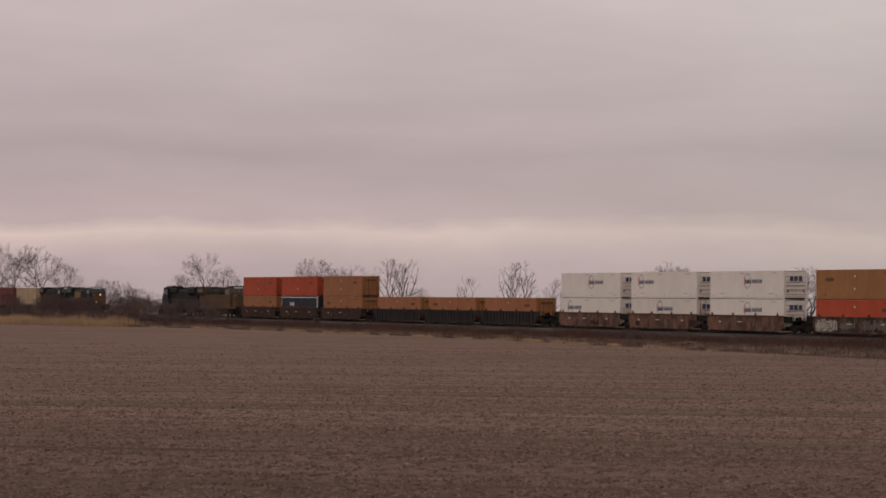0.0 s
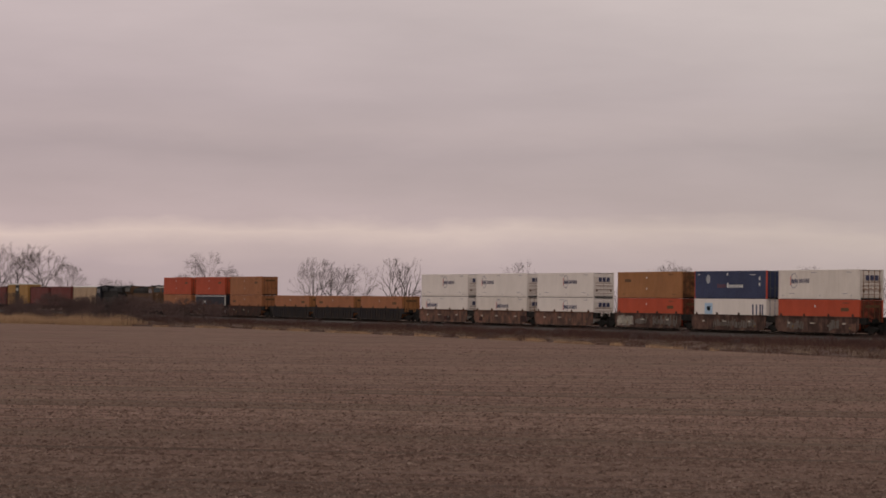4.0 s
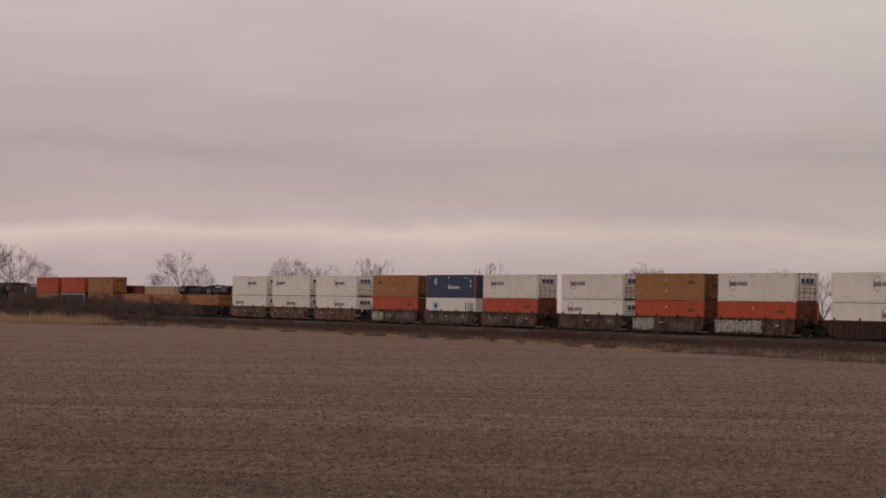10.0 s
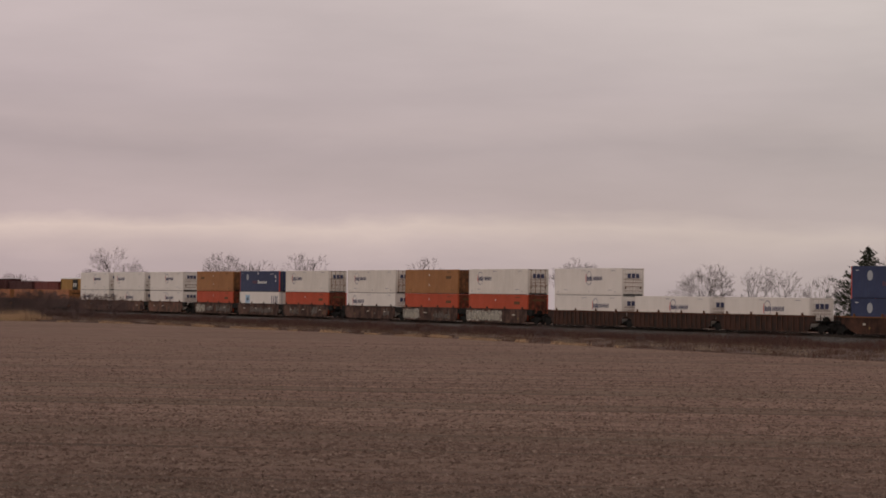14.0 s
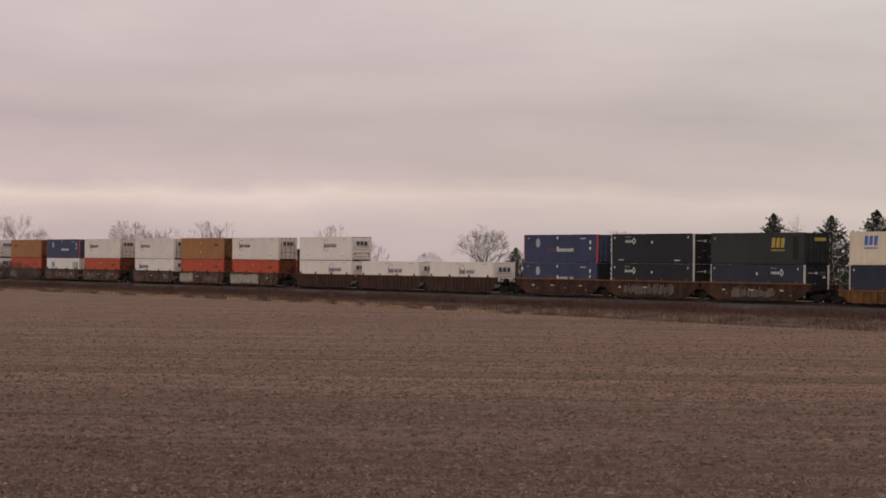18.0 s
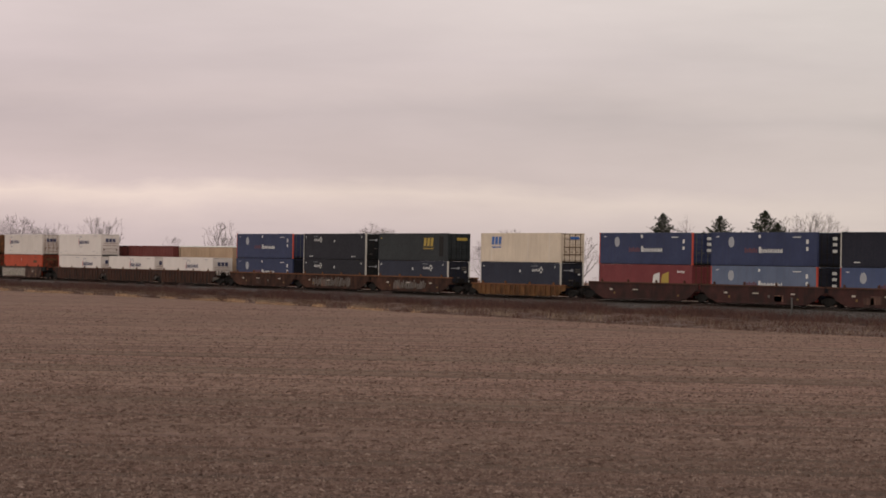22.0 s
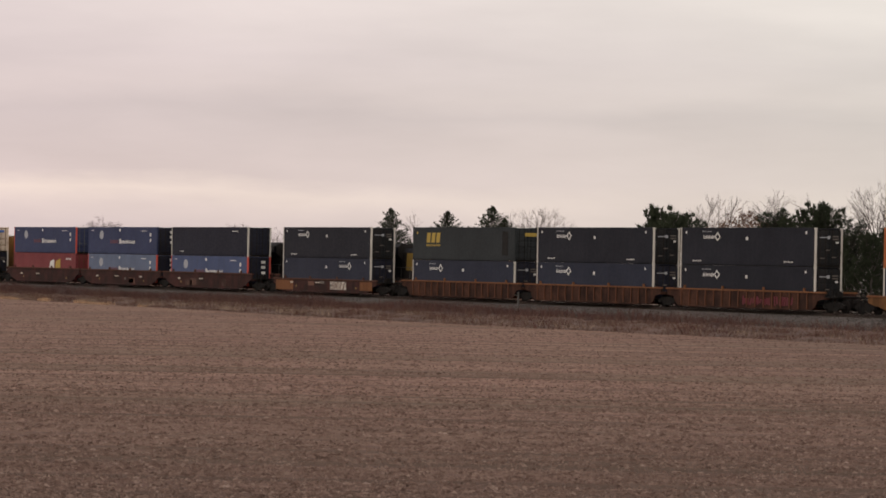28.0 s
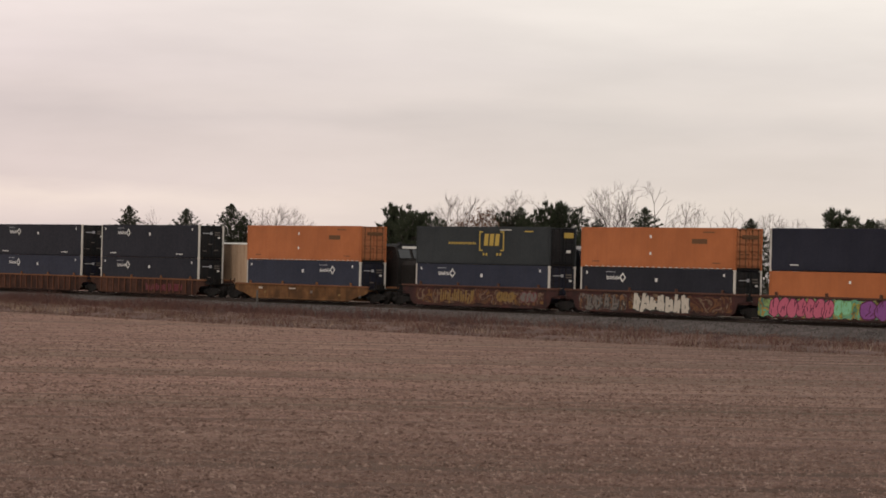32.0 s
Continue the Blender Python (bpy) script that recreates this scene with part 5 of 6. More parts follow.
    for z in (3.27, 3.47):
        part("headlight", Solid().cyl((-0.0, z), 0.085 if lit else 0.09, 0, 9.55, 9.92, 12), lamp_mat, root, "lit headlight" if lit else "")
    for y in (-1.05, 1.05):
        part("ditch_light", Solid().cyl((y, 1.98), 0.075, 0, 10.6, 10.85, 10), lamp_mat, root, "lit ditch light" if lit else "")
    part("number_board", Solid().box(7.30, 7.36, -0.75, 0.75, 4.50, 4.72), "chalk", root)
    part("fuel_tank", Solid().extrude([(-1.35, 1.25), (1.35, 1.25), (1.35, 0.65), (1.05, 0.42), (-1.05, 0.42), (-1.35, 0.65)], 0, -3.1, 3.1), "loco_grey", root)
    part("air_reservoir", Solid().cyl((-1.30, 1.12), 0.16, 0, -3.0, 2.4, 10), "steel", root)
    for x in (-6.4, 6.4):
        t = part("truck", Solid().extrude([(-2.35, 0.95), (-2.2, 0.55), (2.2, 0.55), (2.35, 0.95), (1.9, 1.12), (-1.9, 1.12)], 1, -1.22, -1.02)
                 .extrude([(-2.35, 0.95), (-2.2, 0.55), (2.2, 0.55), (2.35, 0.95), (1.9, 1.12), (-1.9, 1.12)], 1, 1.02, 1.22).box(-0.5, 0.5, -1.05, 1.05, 0.6, 1.05), "steel", root, at=(x, 0, 0))
        for dx in (-1.85, 0.0, 1.85):
            part("wheelset", painted("loco_wheelset", "wheel", wheel_pair), "wheel", t, at=(dx, 0, 0.49))
    part("snow_plough", Solid().extrude([(10.6, 0.15), (11.15, 0.15), (10.85, 1.15), (10.6, 1.15)], 1, -1.45, 1.45), "loco_grey", root)
    for x in (-10.95, 10.6):
        for y0, y1 in ((-1.5, -0.9), (0.9, 1.5)):
            st = Solid()
            for i in range(4):
                st.box(x, x + 0.35, y0, y1, 0.35 + 0.33 * i, 0.40 + 0.33 * i)
            part("step_well", st, "loco_grey", root)
    for x0, x1 in ((-11.0, -11.55), (11.0, 11.55)):
        part("coupler", Solid().box(*sorted((x0, x1)), -0.18, 0.18, 0.72, 1.02, 0.04), "steel", root)
    for face in (-1, 1):
        rail_s = Solid().box(-10.7, 4.7, *sorted((face * 1.46, face * 1.50)), 2.62, 2.66)
        for i in range(11):
            x = -10.7 + 1.54 * i
            rail_s.box(x - 0.02, x + 0.02, *sorted((face * 1.46, face * 1.50)), 1.62, 2.66)
        part("handrail", rail_s, "silver", root)
    end_rail = Solid()
    for x in (10.75, -10.75):
        for y in (-1.2, -0.5, 0.5, 1.2):
            end_rail.box(x - 0.02, x + 0.02, y - 0.02, y + 0.02, 1.62, 2.6)
        end_rail.box(x - 0.02, x + 0.02, -1.2, 1.2, 2.58, 2.62)
    part("end_rail", end_rail, "silver", root)
    part("horn", Solid().cyl((0.25, 5.0), 0.06, 0, 5.4, 5.9, 8).box(5.5, 5.6, 0.15, 0.35, 4.9, 5.0), top, root)
    return root


loco_lead = locomotive("dark blue-black lead diesel locomotive with dusty sides", "loco_grey", "black", "loco_dark", "loco_dark", False, "near train locomotives")
loco_second = locomotive("dusty yellow diesel locomotive with dark roof", "loco_tan", "loco_grey", "loco_tan", "loco_tan", False, "near train locomotives")
loco_far = locomotive("dark diesel locomotive with yellow nose and lit headlight", "loco_grey", "loco_dark", "loco_dark", "loco_yellow", True, "far train locomotives")
loco_far_b = locomotive("dark grey diesel locomotive with black roof", "loco_grey", "black", "loco_grey", "loco_grey", False, "far train locomotives")
NEAR.append((loco_lead, -36.4, "turned"))
NEAR.append((loco_second, -14.0, 0.0))
FAR.append((loco_far, 9.9))
FAR.append((loco_far_b, 32.7))
part("roof_band", Solid().extrude([(-0.99, 3.55), (0.99, 3.55), (0.99, 4.06), (0.74, 4.42), (-0.74, 4.42), (-0.99, 4.06)], 0, -6.7, 4.95), "loco_grey", loco_second, "dark upper hood")
for i in range(3):
    a = -6.0 + 1.6 * i
    part("emblem_block", Solid().extrude([(a, 2.35), (a + 1.2, 2.35), (a + 1.35, 3.95), (a + 0.15, 3.95)], 1, -1.01, -0.96), "emblem_yellow", loco_far, "dull yellow emblem block on the hood")


# ---- far train: box cars; left end of the body at x = 0 ----
def box_car(length, top_z, color, roof, label, door=None):
    root = tagged(new("box_car"), label, "box car", "box cars of the far train")
    w, z0 = 1.48, 1.08
    for face in (-1, 1):
        xs, ys = [0.0], [w - 0.03]
        x = 0.12
        while x < length - 0.3:
            for dx, y in ((0.0, w - 0.03), (0.03, w), (0.10, w), (0.03, w - 0.03)):
                x += dx
                xs.append(x)
                ys.append(y)
            x += 0.86
        xs.append(length)
        ys.append(w - 0.03)
        v, f = [], []
        for x, y in zip(xs, ys):
            v += [(x, face * y, z0), (x, face * y, top_z - 0.12), (x, face * (w - 0.12), z0), (x, face * (w - 0.12), top_z - 0.12)]
        for i in range(len(xs) - 1):
            a, b = 4 * i, 4 * i + 4
            q = [(a, b, b + 1, a + 1), (a + 2, a + 3, b + 3, b + 2)]
            f += q if face < 0 else [t[::-1] for t in q]
        part("side_wall", Solid().add(v, f), color, root)
        d = part("sliding_door", Solid().box(length * 0.5 - 1.6, length * 0.5 + 1.6, *sorted((face * (w + 0.05), face * w)), z0 + 0.1, top_z - 0.25, 0.015), door or color, root, "dark sliding door" if door else "")
        for i in range(4):
            z = z0 + 0.3 + i * (top_z - z0 - 0.9) / 3
            part("door_rib", Solid().box(length * 0.5 - 1.5, length * 0.5 + 1.5, *sorted((face * (w + 0.08), face * (w + 0.05))), z, z + 0.16, 0.01), door or color, d)
    if door:
        part("door_placard", Solid().box(length * 0.5 - 0.9, length * 0.5 - 0.2, -w - 0.095, -w - 0.085, top_z - 1.5, top_z - 0.9), "chalk", root)
        part("door_placard", Solid().box(length * 0.5 + 0.3, length * 0.5 + 1.0, -w - 0.095, -w - 0.085, top_z - 1.5, top_z - 0.9), "chalk", root)
    for x in (0.0, length - 0.1):
        e = part("end_wall", Solid().box(x + 0.02, x + 0.08, -w + 0.04, w - 0.04, z0, top_z - 0.15), color, root)
        for i in range(7):
            z = z0 + 0.15 + i * (top_z - z0 - 0.5) / 7
            part("end_rib", Solid().box(x - 0.02, x + 0.12, -w + 0.12, w - 0.12, z, z + 0.22, 0.02), color, e)
    r = Solid().extrude([(-w - 0.03, top_z - 0.14), (w + 0.03, top_z - 0.14), (w + 0.03, top_z - 0.08), (0, top_z), (-w - 0.03, top_z - 0.08)], 0, -0.08, length + 0.08)
    for i in range(int(length / 1.25)):
        r.box(0.4 + 1.25 * i, 0.48 + 1.25 * i, -w, w, top_z - 0.06, top_z + 0.02)
    part("roof", r, roof, root)
    part("underframe", Solid().box(-0.2, length + 0.2, -0.4, 0.4, 0.75, 1.08).box(0, length, -1.44, 1.44, 0.96, 1.08), "steel", root)
    lad = Solid()
    for x in (0.15, 0.6):
        lad.box(x - 0.02, x + 0.02, -w - 0.06, -w - 0.02, 0.6, top_z - 0.2)
    for i in range(8):
        lad.box(0.15, 0.6, -w - 0.06, -w - 0.03, 0.7 + 0.42 * i, 0.74 + 0.42 * i)
    part("ladder", lad, "steel", root)
    for x in (2.1, length - 2.1):
        truck(root, x)
    for x0, x1 in ((-0.2, -1.0), (length + 0.2, length + 1.0)):
        part("coupler", Solid().box(*sorted((x0, x1)), -0.18, 0.18, 0.75, 1.02, 0.04), "steel", root)
    return root


for s0, s1, top_z, color, roof, label, door in (
    (46.2, 63.6, 4.80, "box_beige", "roof_white", "beige ribbed box car with pale roof", None),
    (65.6, 81.8, 4.78, "box_maroon", "box_maroon", "maroon box car with ribbed sides", None),
    (83.6, 99.4, 4.78, "box_maroon", "box_dark", "maroon box car with ribbed sides", None),
    (101.6, 120.0, 5.38, "box_yellow", "roof_white", "tall yellow box car with dark sliding door", "black"),
    (121.8, 137.4, 4.78, "box_maroon", "box_maroon", "maroon box car with ribbed sides", None),
    (139.2, 155.4, 4.85, "box_dark", "box_dark", "dark maroon box car with ribbed sides", None),
    (157.2, 174.6, 5.30, "box_dark", "box_dark", "tall dark brown box car", None),
):
    FAR.append((box_car(s1 - s0, top_z, color, roof, label, door), s1))


# ---- trees ----
def bare_tree(seed, height, breadth=0.8, base=0.22, trunks=1, depth=7, fine=0.0008, bushy=1):
    """The wood of each trunk, and the twigs, of a leafless tree: limbs fork at narrow angles out to an uneven, rounded crown."""
    rng = random.Random(seed)
    stems, twigs = [], Solid()
    middle, half_z, half_b = (1 + base * 0.5) / 2, (1 - base * 0.5) / 2, breadth / 2

    def reached(p):
        q = Vector((p.x / half_b, p.y / half_b, (p.z - middle) / half_z))
        return q.length / (0.92 + 0.30 * noise.noise(q.normalized() * 1.6 + Vector((seed, 0, 0))))

    def turned(d, angle, around):
        u = d.orthogonal().normalized()
        w = d.cross(u)
        return (d * math.cos(angle) + (u * math.cos(around) + w * math.sin(around)) * math.sin(angle)).normalized()

    def shoots(p, d, length, n):
        for b in range(n):
            e = turned(d, rng.uniform(0.1, 0.75), rng.uniform(0, 6.283)) + Vector((0, 0, 0.18))
            twigs.spike(p * height, (p + e.normalized() * length * rng.uniform(0.5, 1.2)) * height, fine * height * 0.8)

    def grow(wood, p, d, r, level):
        length = 0.20 * 0.80 ** level * rng.uniform(0.75, 1.25)
        for i in range(3):
            out = Vector((p.x, p.y, 0)) / half_b
            d = (d + Vector((rng.gauss(0, 0.07), rng.gauss(0, 0.07), rng.gauss(0.03, 0.05))) + out * 0.05).normalized()
            q = p + d * (length / 3)
            (wood if level < 3 else twigs).tube(p * height, q * height, r * height, r * 0.94 * height, 5 if level < 3 else 3)
            p, r = q, max(r * 0.94, fine)
            if level > 2:
                shoots(p, d, 0.055, bushy if level > 3 else 1)
            if p.z > 0.3 and reached(p) > 1:
                shoots(p, d, 0.06, bushy + 1)
                return
        if level >= depth:
            shoots(p, d, 0.06, bushy + 1)
            return
        around = rng.uniform(0, 6.283)
        grow(wood, p, turned(d, rng.uniform(0.12, 0.36), around), max(r * 0.80, fine), level + 1)
        grow(wood, p, turned(d, rng.uniform(0.42, 0.80), around + 3.14 + rng.uniform(-0.6, 0.6)), max(r * 0.66, fine), level + 1)
        if rng.random() < 0.28:
            grow(wood, p, turned(d, rng.uniform(0.4, 0.8), around + 1.57), max(r * 0.55, fine), level + 2)

    for t in range(trunks):
        wood = Solid()
        stems.append(wood)
        p, r = Vector((0.02 * t, 0.015 * t, 0)), 0.019 / trunks ** 0.5
        d = Vector((rng.gauss(0, 0.04 if trunks == 1 else 0.30), rng.gauss(0, 0.04 if trunks == 1 else 0.30), 1)).normalized()
        for i in range(4):
            q = p + d * (base / 4)
            wood.tube(p * height, q * height, r * height, r * 0.95 * height, 6)
            p, r = q, r * 0.95
            d = (d + Vector((rng.gauss(0, 0.06), rng.gauss(0, 0.06), 0))).normalized()
        grow(wood, p, turned(d, 0.15, rng.uniform(0, 6.283)), r * 0.85, 0)
        around, n = rng.uniform(0, 6.283), 4 if trunks == 1 else 2
        for i in range(n):
            grow(wood, p, turned(d, rng.uniform(0.45, 0.95), around + 6.283 * i / n + rng.uniform(-0.4, 0.4)), r * rng.uniform(0.55, 0.75), rng.choice((0, 1)))
    k = height / float(np.percentile([v[2] for v in twigs.v], 99.6))
    for s in (*stems, twigs):
        s.v = [(x * k, y * k, z * k) for x, y, z in s.v]
    return stems, twigs


def needle_tuft(leaf, rng, c, way, count, length, wide):
    """A pointed tuft of needles round a shoot."""
    for b in range(count):
        e = (way + Vector((rng.gauss(0, 0.42), rng.gauss(0, 0.42), rng.gauss(0, 0.35)))).normalized() * length * rng.uniform(0.6, 1.15)
        u = e.orthogonal().normalized() * wide * rng.uniform(0.7, 1.3)
        o = c + Vector((rng.gauss(0, 0.05), rng.gauss(0, 0.05), rng.gauss(0, 0.05)))
        leaf.add([tuple(o - u), tuple(o + u), tuple(o + e + u * 0.15), tuple(o + e - u * 0.15)], [(0, 1, 2, 3)])


def conifer(seed, height, width, ragged=0.3, round_top=False):
    """Trunk and limbs with tufts of needles: a full pointed cone on a spruce, loose upswept lobes on a pine."""
    rng = random.Random(seed)
    wood, leaf = Solid(), Solid()
    wood.tube((0, 0, -0.2), (0, 0, height * 0.97), height * 0.018, height * 0.003, 6)
    up = Vector((0, 0, 1))
    if round_top:
        for i in range(34):
            k = (i + rng.random()) / 34
            z = height * (0.14 + 0.72 * k)
            a = i * 2.4 + rng.uniform(-0.5, 0.5)
            out = Vector((math.cos(a), math.sin(a), 0))
            reach = width * 0.5 * (1 - 0.72 * k ** 1.5) * rng.uniform(1 - ragged, 1.1)
            rise = min(height * 0.99 - z, reach * rng.uniform(0.45, 0.85) + height * 0.10 * k)
            at = lambda t: Vector((0, 0, z)) + out * (reach * t) + up * (rise * t * t)
            for j in range(4):
                wood.tube(at(j / 4), at((j + 1) / 4), 0.07 - 0.012 * j, 0.058 - 0.012 * j, 4)
            for m in range(24):
                t = 1.0 - 0.68 * rng.random() ** 1.3
                spread = 0.085 * width * (1.15 - t) + 0.16
                c = at(t) + Vector((rng.gauss(0, spread), rng.gauss(0, spread), rng.gauss(0.05, spread * 0.7)))
                needle_tuft(leaf, rng, c, (up + out * 0.35).normalized(), 11, 0.42, 0.04)
            needle_tuft(leaf, rng, at(1.0), up, 12, 0.55, 0.035)
        return [wood], leaf
    limbs = 330
    for i in range(limbs):
        k = min(0.99, (i + rng.random()) / limbs)
        z = height * (0.10 + 0.88 * k)
        a = i * 2.4 + rng.uniform(-0.4, 0.4)
        shape = (1 - k) ** 0.88
        reach = max(0.07, width * 0.5 * shape * rng.uniform(1 - ragged, 1 + 0.35 * ragged))
        d = Vector((math.cos(a), math.sin(a), rng.uniform(0.02, 0.38) + 0.25 * k))
        base = Vector((0, 0, z - 0.12 * reach))
        wood.tube(base, base + d * reach, 0.035, 0.010, 3)
        for m in range(int(3 + 8 * reach / (0.5 * width))):
            t = 1.03 - 0.8 * rng.random()
            size = min(1.0, 0.30 + 1.1 * shape)
            c = base + d * (reach * t) + Vector((rng.gauss(0, 0.10), rng.gauss(0, 0.10), rng.gauss(-0.02, 0.10))) * size
            needle_tuft(leaf, rng, c, (d.normalized() + up * 0.45).normalized(), 7, 0.34 * size, 0.035)
    needle_tuft(leaf, rng, Vector((0, 0, height * 0.965)), up, 10, 0.34, 0.02)
    return [wood], leaf


def leafy(seed, height, breadth):
    wood, twigs = bare_tree(seed, height, breadth, 0.2, 1, 6)
    rng = random.Random(seed + 1)
    leaf = Solid()
    for v in twigs.v[::14]:
        c = Vector(v) + Vector((rng.gauss(0, 0.12), rng.gauss(0, 0.12), rng.gauss(0, 0.12)))
        e = Vector((rng.gauss(0, 1), rng.gauss(0, 1), rng.gauss(0, 1))).normalized() * 0.2
        u = e.orthogonal().normalized() * 0.11
        leaf.add([tuple(c - u), tuple(c + u), tuple(c + e)], [(0, 1, 2)])
    return wood, twigs, leaf


tree_store = {}


def plant(kind, seed, az, el, away, turn=0.0, name="tree", label="bare grey deciduous tree behind the railway", **how):
    """A tree whose top shows at the given bearing and elevation, away metres beyond the camera's line along y."""
    r = away / math.cos(radians(az))
    x, y = r * math.sin(radians(az)), away
    height = r * math.tan(radians(el)) + EYE[2] - FIELD_Z
    key = (kind, seed, *sorted(how.items()))
    if key not in tree_store:
        root = tagged(new(name), label, "tree", "trees behind the railway")
        if kind == "bare":
            wood, crown = bare_tree(seed, 10.0, **how)
            mats = ("bark", "twig")
        elif kind == "conifer":
            wood, crown = conifer(seed, 10.0, **how)
            mats = ("bark", "needle")
        else:
            wood, branches, crown = leafy(seed, 10.0, **how)
            mats = ("bark", "dead_leaf")
            part("twigs", branches, "twig", root)
        for stem in wood:
            part("trunk", stem, mats[0], root)
        part("crown", crown, mats[1], root)
        tree_store[key] = root
    else:
        root = copy_thing(tree_store[key], Matrix())
    k = height / 10.0
    root.matrix_basis = Matrix.Translation((x, y, FIELD_Z - 0.1)) @ Matrix.Rotation(radians(turn), 4, "Z") @ Matrix.Diagonal((k, k, k, 1))
    return root


wide = dict(breadth=0.90, base=0.20)
tall = dict(breadth=0.50, base=0.18)
multi = dict(breadth=0.85, base=0.10, trunks=3, depth=6)
# az, elevation of the top, distance, kind
for az, el, away, kind, seed, turn, how in (
    (-77.15, 0.92, 178, "bare", 11, 0, wide), (-76.75, 0.98, 182, "bare", 12, 40, wide), (-76.25, 0.93, 176, "bare", 11, 130, wide), (-75.75, 0.60, 180, "bare", 13, 80, wide),
    (-77.6, 0.85, 190, "bare", 13, 10, wide), (-74.95, 0.32, 170, "bare", 14, 0, multi), (-74.65, 0.26, 172, "bare", 15, 60, multi), (-74.35, 0.14, 170, "bare", 14, 120, multi), (-74.8, 0.20, 166, "bare", 15, 10, multi), (-74.5, 0.16, 168, "bare", 14, 250, multi), (-74.2, 0.02, 166, "bare", 15, 150, multi), (-75.2, 0.15, 168, "bare", 14, 330, multi), (-73.9, -0.05, 168, "bare", 15, 300, multi), (-74.1, 0.10, 170, "bare", 15, 200, multi),
    (-73.02, 0.84, 205, "bare", 12, 200, wide), (-73.45, 0.42, 205, "bare", 14, 30, multi), (-72.65, 0.55, 207, "bare", 13, 300, wide),
    (-70.92, 0.76, 215, "bare", 13, 20, wide), (-70.55, 0.66, 214, "bare", 11, 210, wide), (-70.2, 0.62, 214, "bare", 15, 20, multi),
    (-69.38, 0.79, 212, "bare", 16, 0, tall), (-69.07, 0.76, 214, "bare", 17, 60, tall), (-68.77, 0.20, 212, "bare", 13, 170, wide), (-67.79, 0.42, 215, "bare", 16, 120, tall),
    (-66.78, 0.74, 212, "bare", 16, 240, tall), (-66.95, 0.60, 212, "bare", 17, 240, tall), (-66.15, 0.38, 214, "bare", 15, 90, multi), (-64.91, 0.20, 212, "bare", 13, 220, wide),
    (-63.87, 0.74, 210, "bare", 11, 300, wide), (-63.75, 0.66, 206, "bare", 13, 140, wide), (-61.28, 0.64, 212, "bare", 11, 300, wide), (-61.05, 0.68, 210, "bare", 16, 200, tall), (-61.6, 0.52, 210, "bare", 15, 60, multi),
    (-59.75, 0.56, 212, "bare", 12, 90, wide), (-58.85, 0.45, 210, "bare", 15, 300, multi), (-58.5, 0.40, 210, "bare", 14, 220, multi),
    (-57.5, 0.95, 216, "bare", 17, 100, tall), (-55.45, 1.06, 216, "bare", 12, 250, wide), (-55.1, 1.08, 216, "bare", 13, 20, wide), (-60.3, 0.62, 220, "bare", 17, 10, tall),
    (-51.75, 1.40, 214, "bare", 12, 330, wide), (-50.4, 1.46, 220, "bare", 11, 60, wide), (-48.5, 1.45, 220, "bare", 13, 90, tall), (-48.2, 1.70, 214, "bare", 11, 170, wide),
    (-46.9, 1.36, 216, "bare", 16, 30, tall), (-46.25, 1.22, 216, "bare", 17, 200, tall), (-45.4, 1.13, 216, "bare", 13, 260, wide), (-45.2, 1.0, 214, "bare", 15, 20, multi),
):
    plant(kind, seed, az, el, away, turn, **(how if az < -59 else {**how, "depth": 6, "bushy": 1}))
spruce = dict(width=12.5, ragged=0.40)
pine = dict(width=6.9, ragged=0.55, round_top=True)
for az, el, away, seed, turn, how in (
    (-63.18, 0.33, 200, 33, 0, spruce), (-58.10, 1.06, 204, 31, 0, spruce), (-56.97, 1.03, 204, 32, 50, spruce), (-56.09, 1.15, 204, 33, 20, spruce), (-55.85, 0.90, 205, 31, 200, spruce),
    (-52.75, 1.16, 200, 41, 0, pine), (-52.25, 1.02, 200, 42, 40, pine), (-52.5, 0.98, 198, 41, 160, pine), (-52.98, 0.78, 198, 42, 140, pine), (-50.35, 1.22, 200, 32, 120, spruce), (-50.55, 1.08, 199, 42, 75, pine), (-50.15, 0.98, 199, 41, 15, pine), (-49.75, 1.27, 200, 41, 210, pine),
    (-54.25, 0.62, 199, 42, 20, pine), (-53.85, 0.50, 198, 41, 70, pine), (-54.6, 0.36, 198, 42, 130, pine),
    (-49.40, 1.18, 200, 42, 300, pine), (-48.9, 1.0, 200, 41, 100, pine), (-47.90, 1.27, 204, 33, 140, spruce), (-45.80, 1.08, 204, 32, 20, spruce), (-44.05, 1.24, 200, 41, 20, pine),
    (-43.6, 1.04, 200, 42, 180, pine), (-43.2, 1.06, 200, 41, 260, pine), (-42.7, 1.10, 200, 42, 30, pine), (-49.0, 0.75, 196, 42, 80, pine), (-48.6, 0.70, 194, 41, 45, pine), (-49.3, 0.62, 193, 42, 190, pine), (-48.3, 0.80, 198, 42, 250, pine), (-50.0, 0.8, 196, 41, 330, pine),
):
    plant("conifer", seed, az, el, away, turn, "pine_tree" if "round_top" in how else "spruce_tree", "dark green evergreen standing behind the railway", **how)
plant("leafy", 51, -51.15, 1.15, 206, 0, "oak_tree", "tree holding dry brown leaves behind the railway", breadth=0.75)
plant("leafy", 51, -50.85, 0.95, 203, 60, "oak_tree", "tree holding dry brown leaves behind the railway", breadth=0.75)
plant("leafy", 51, -51.45, 0.9, 208, 100, "oak_tree", "tree holding dry brown leaves behind the railway", breadth=0.75)

# ---- brush between field and track ----
shrub_store = []
shrub_rng = random.Random(77)
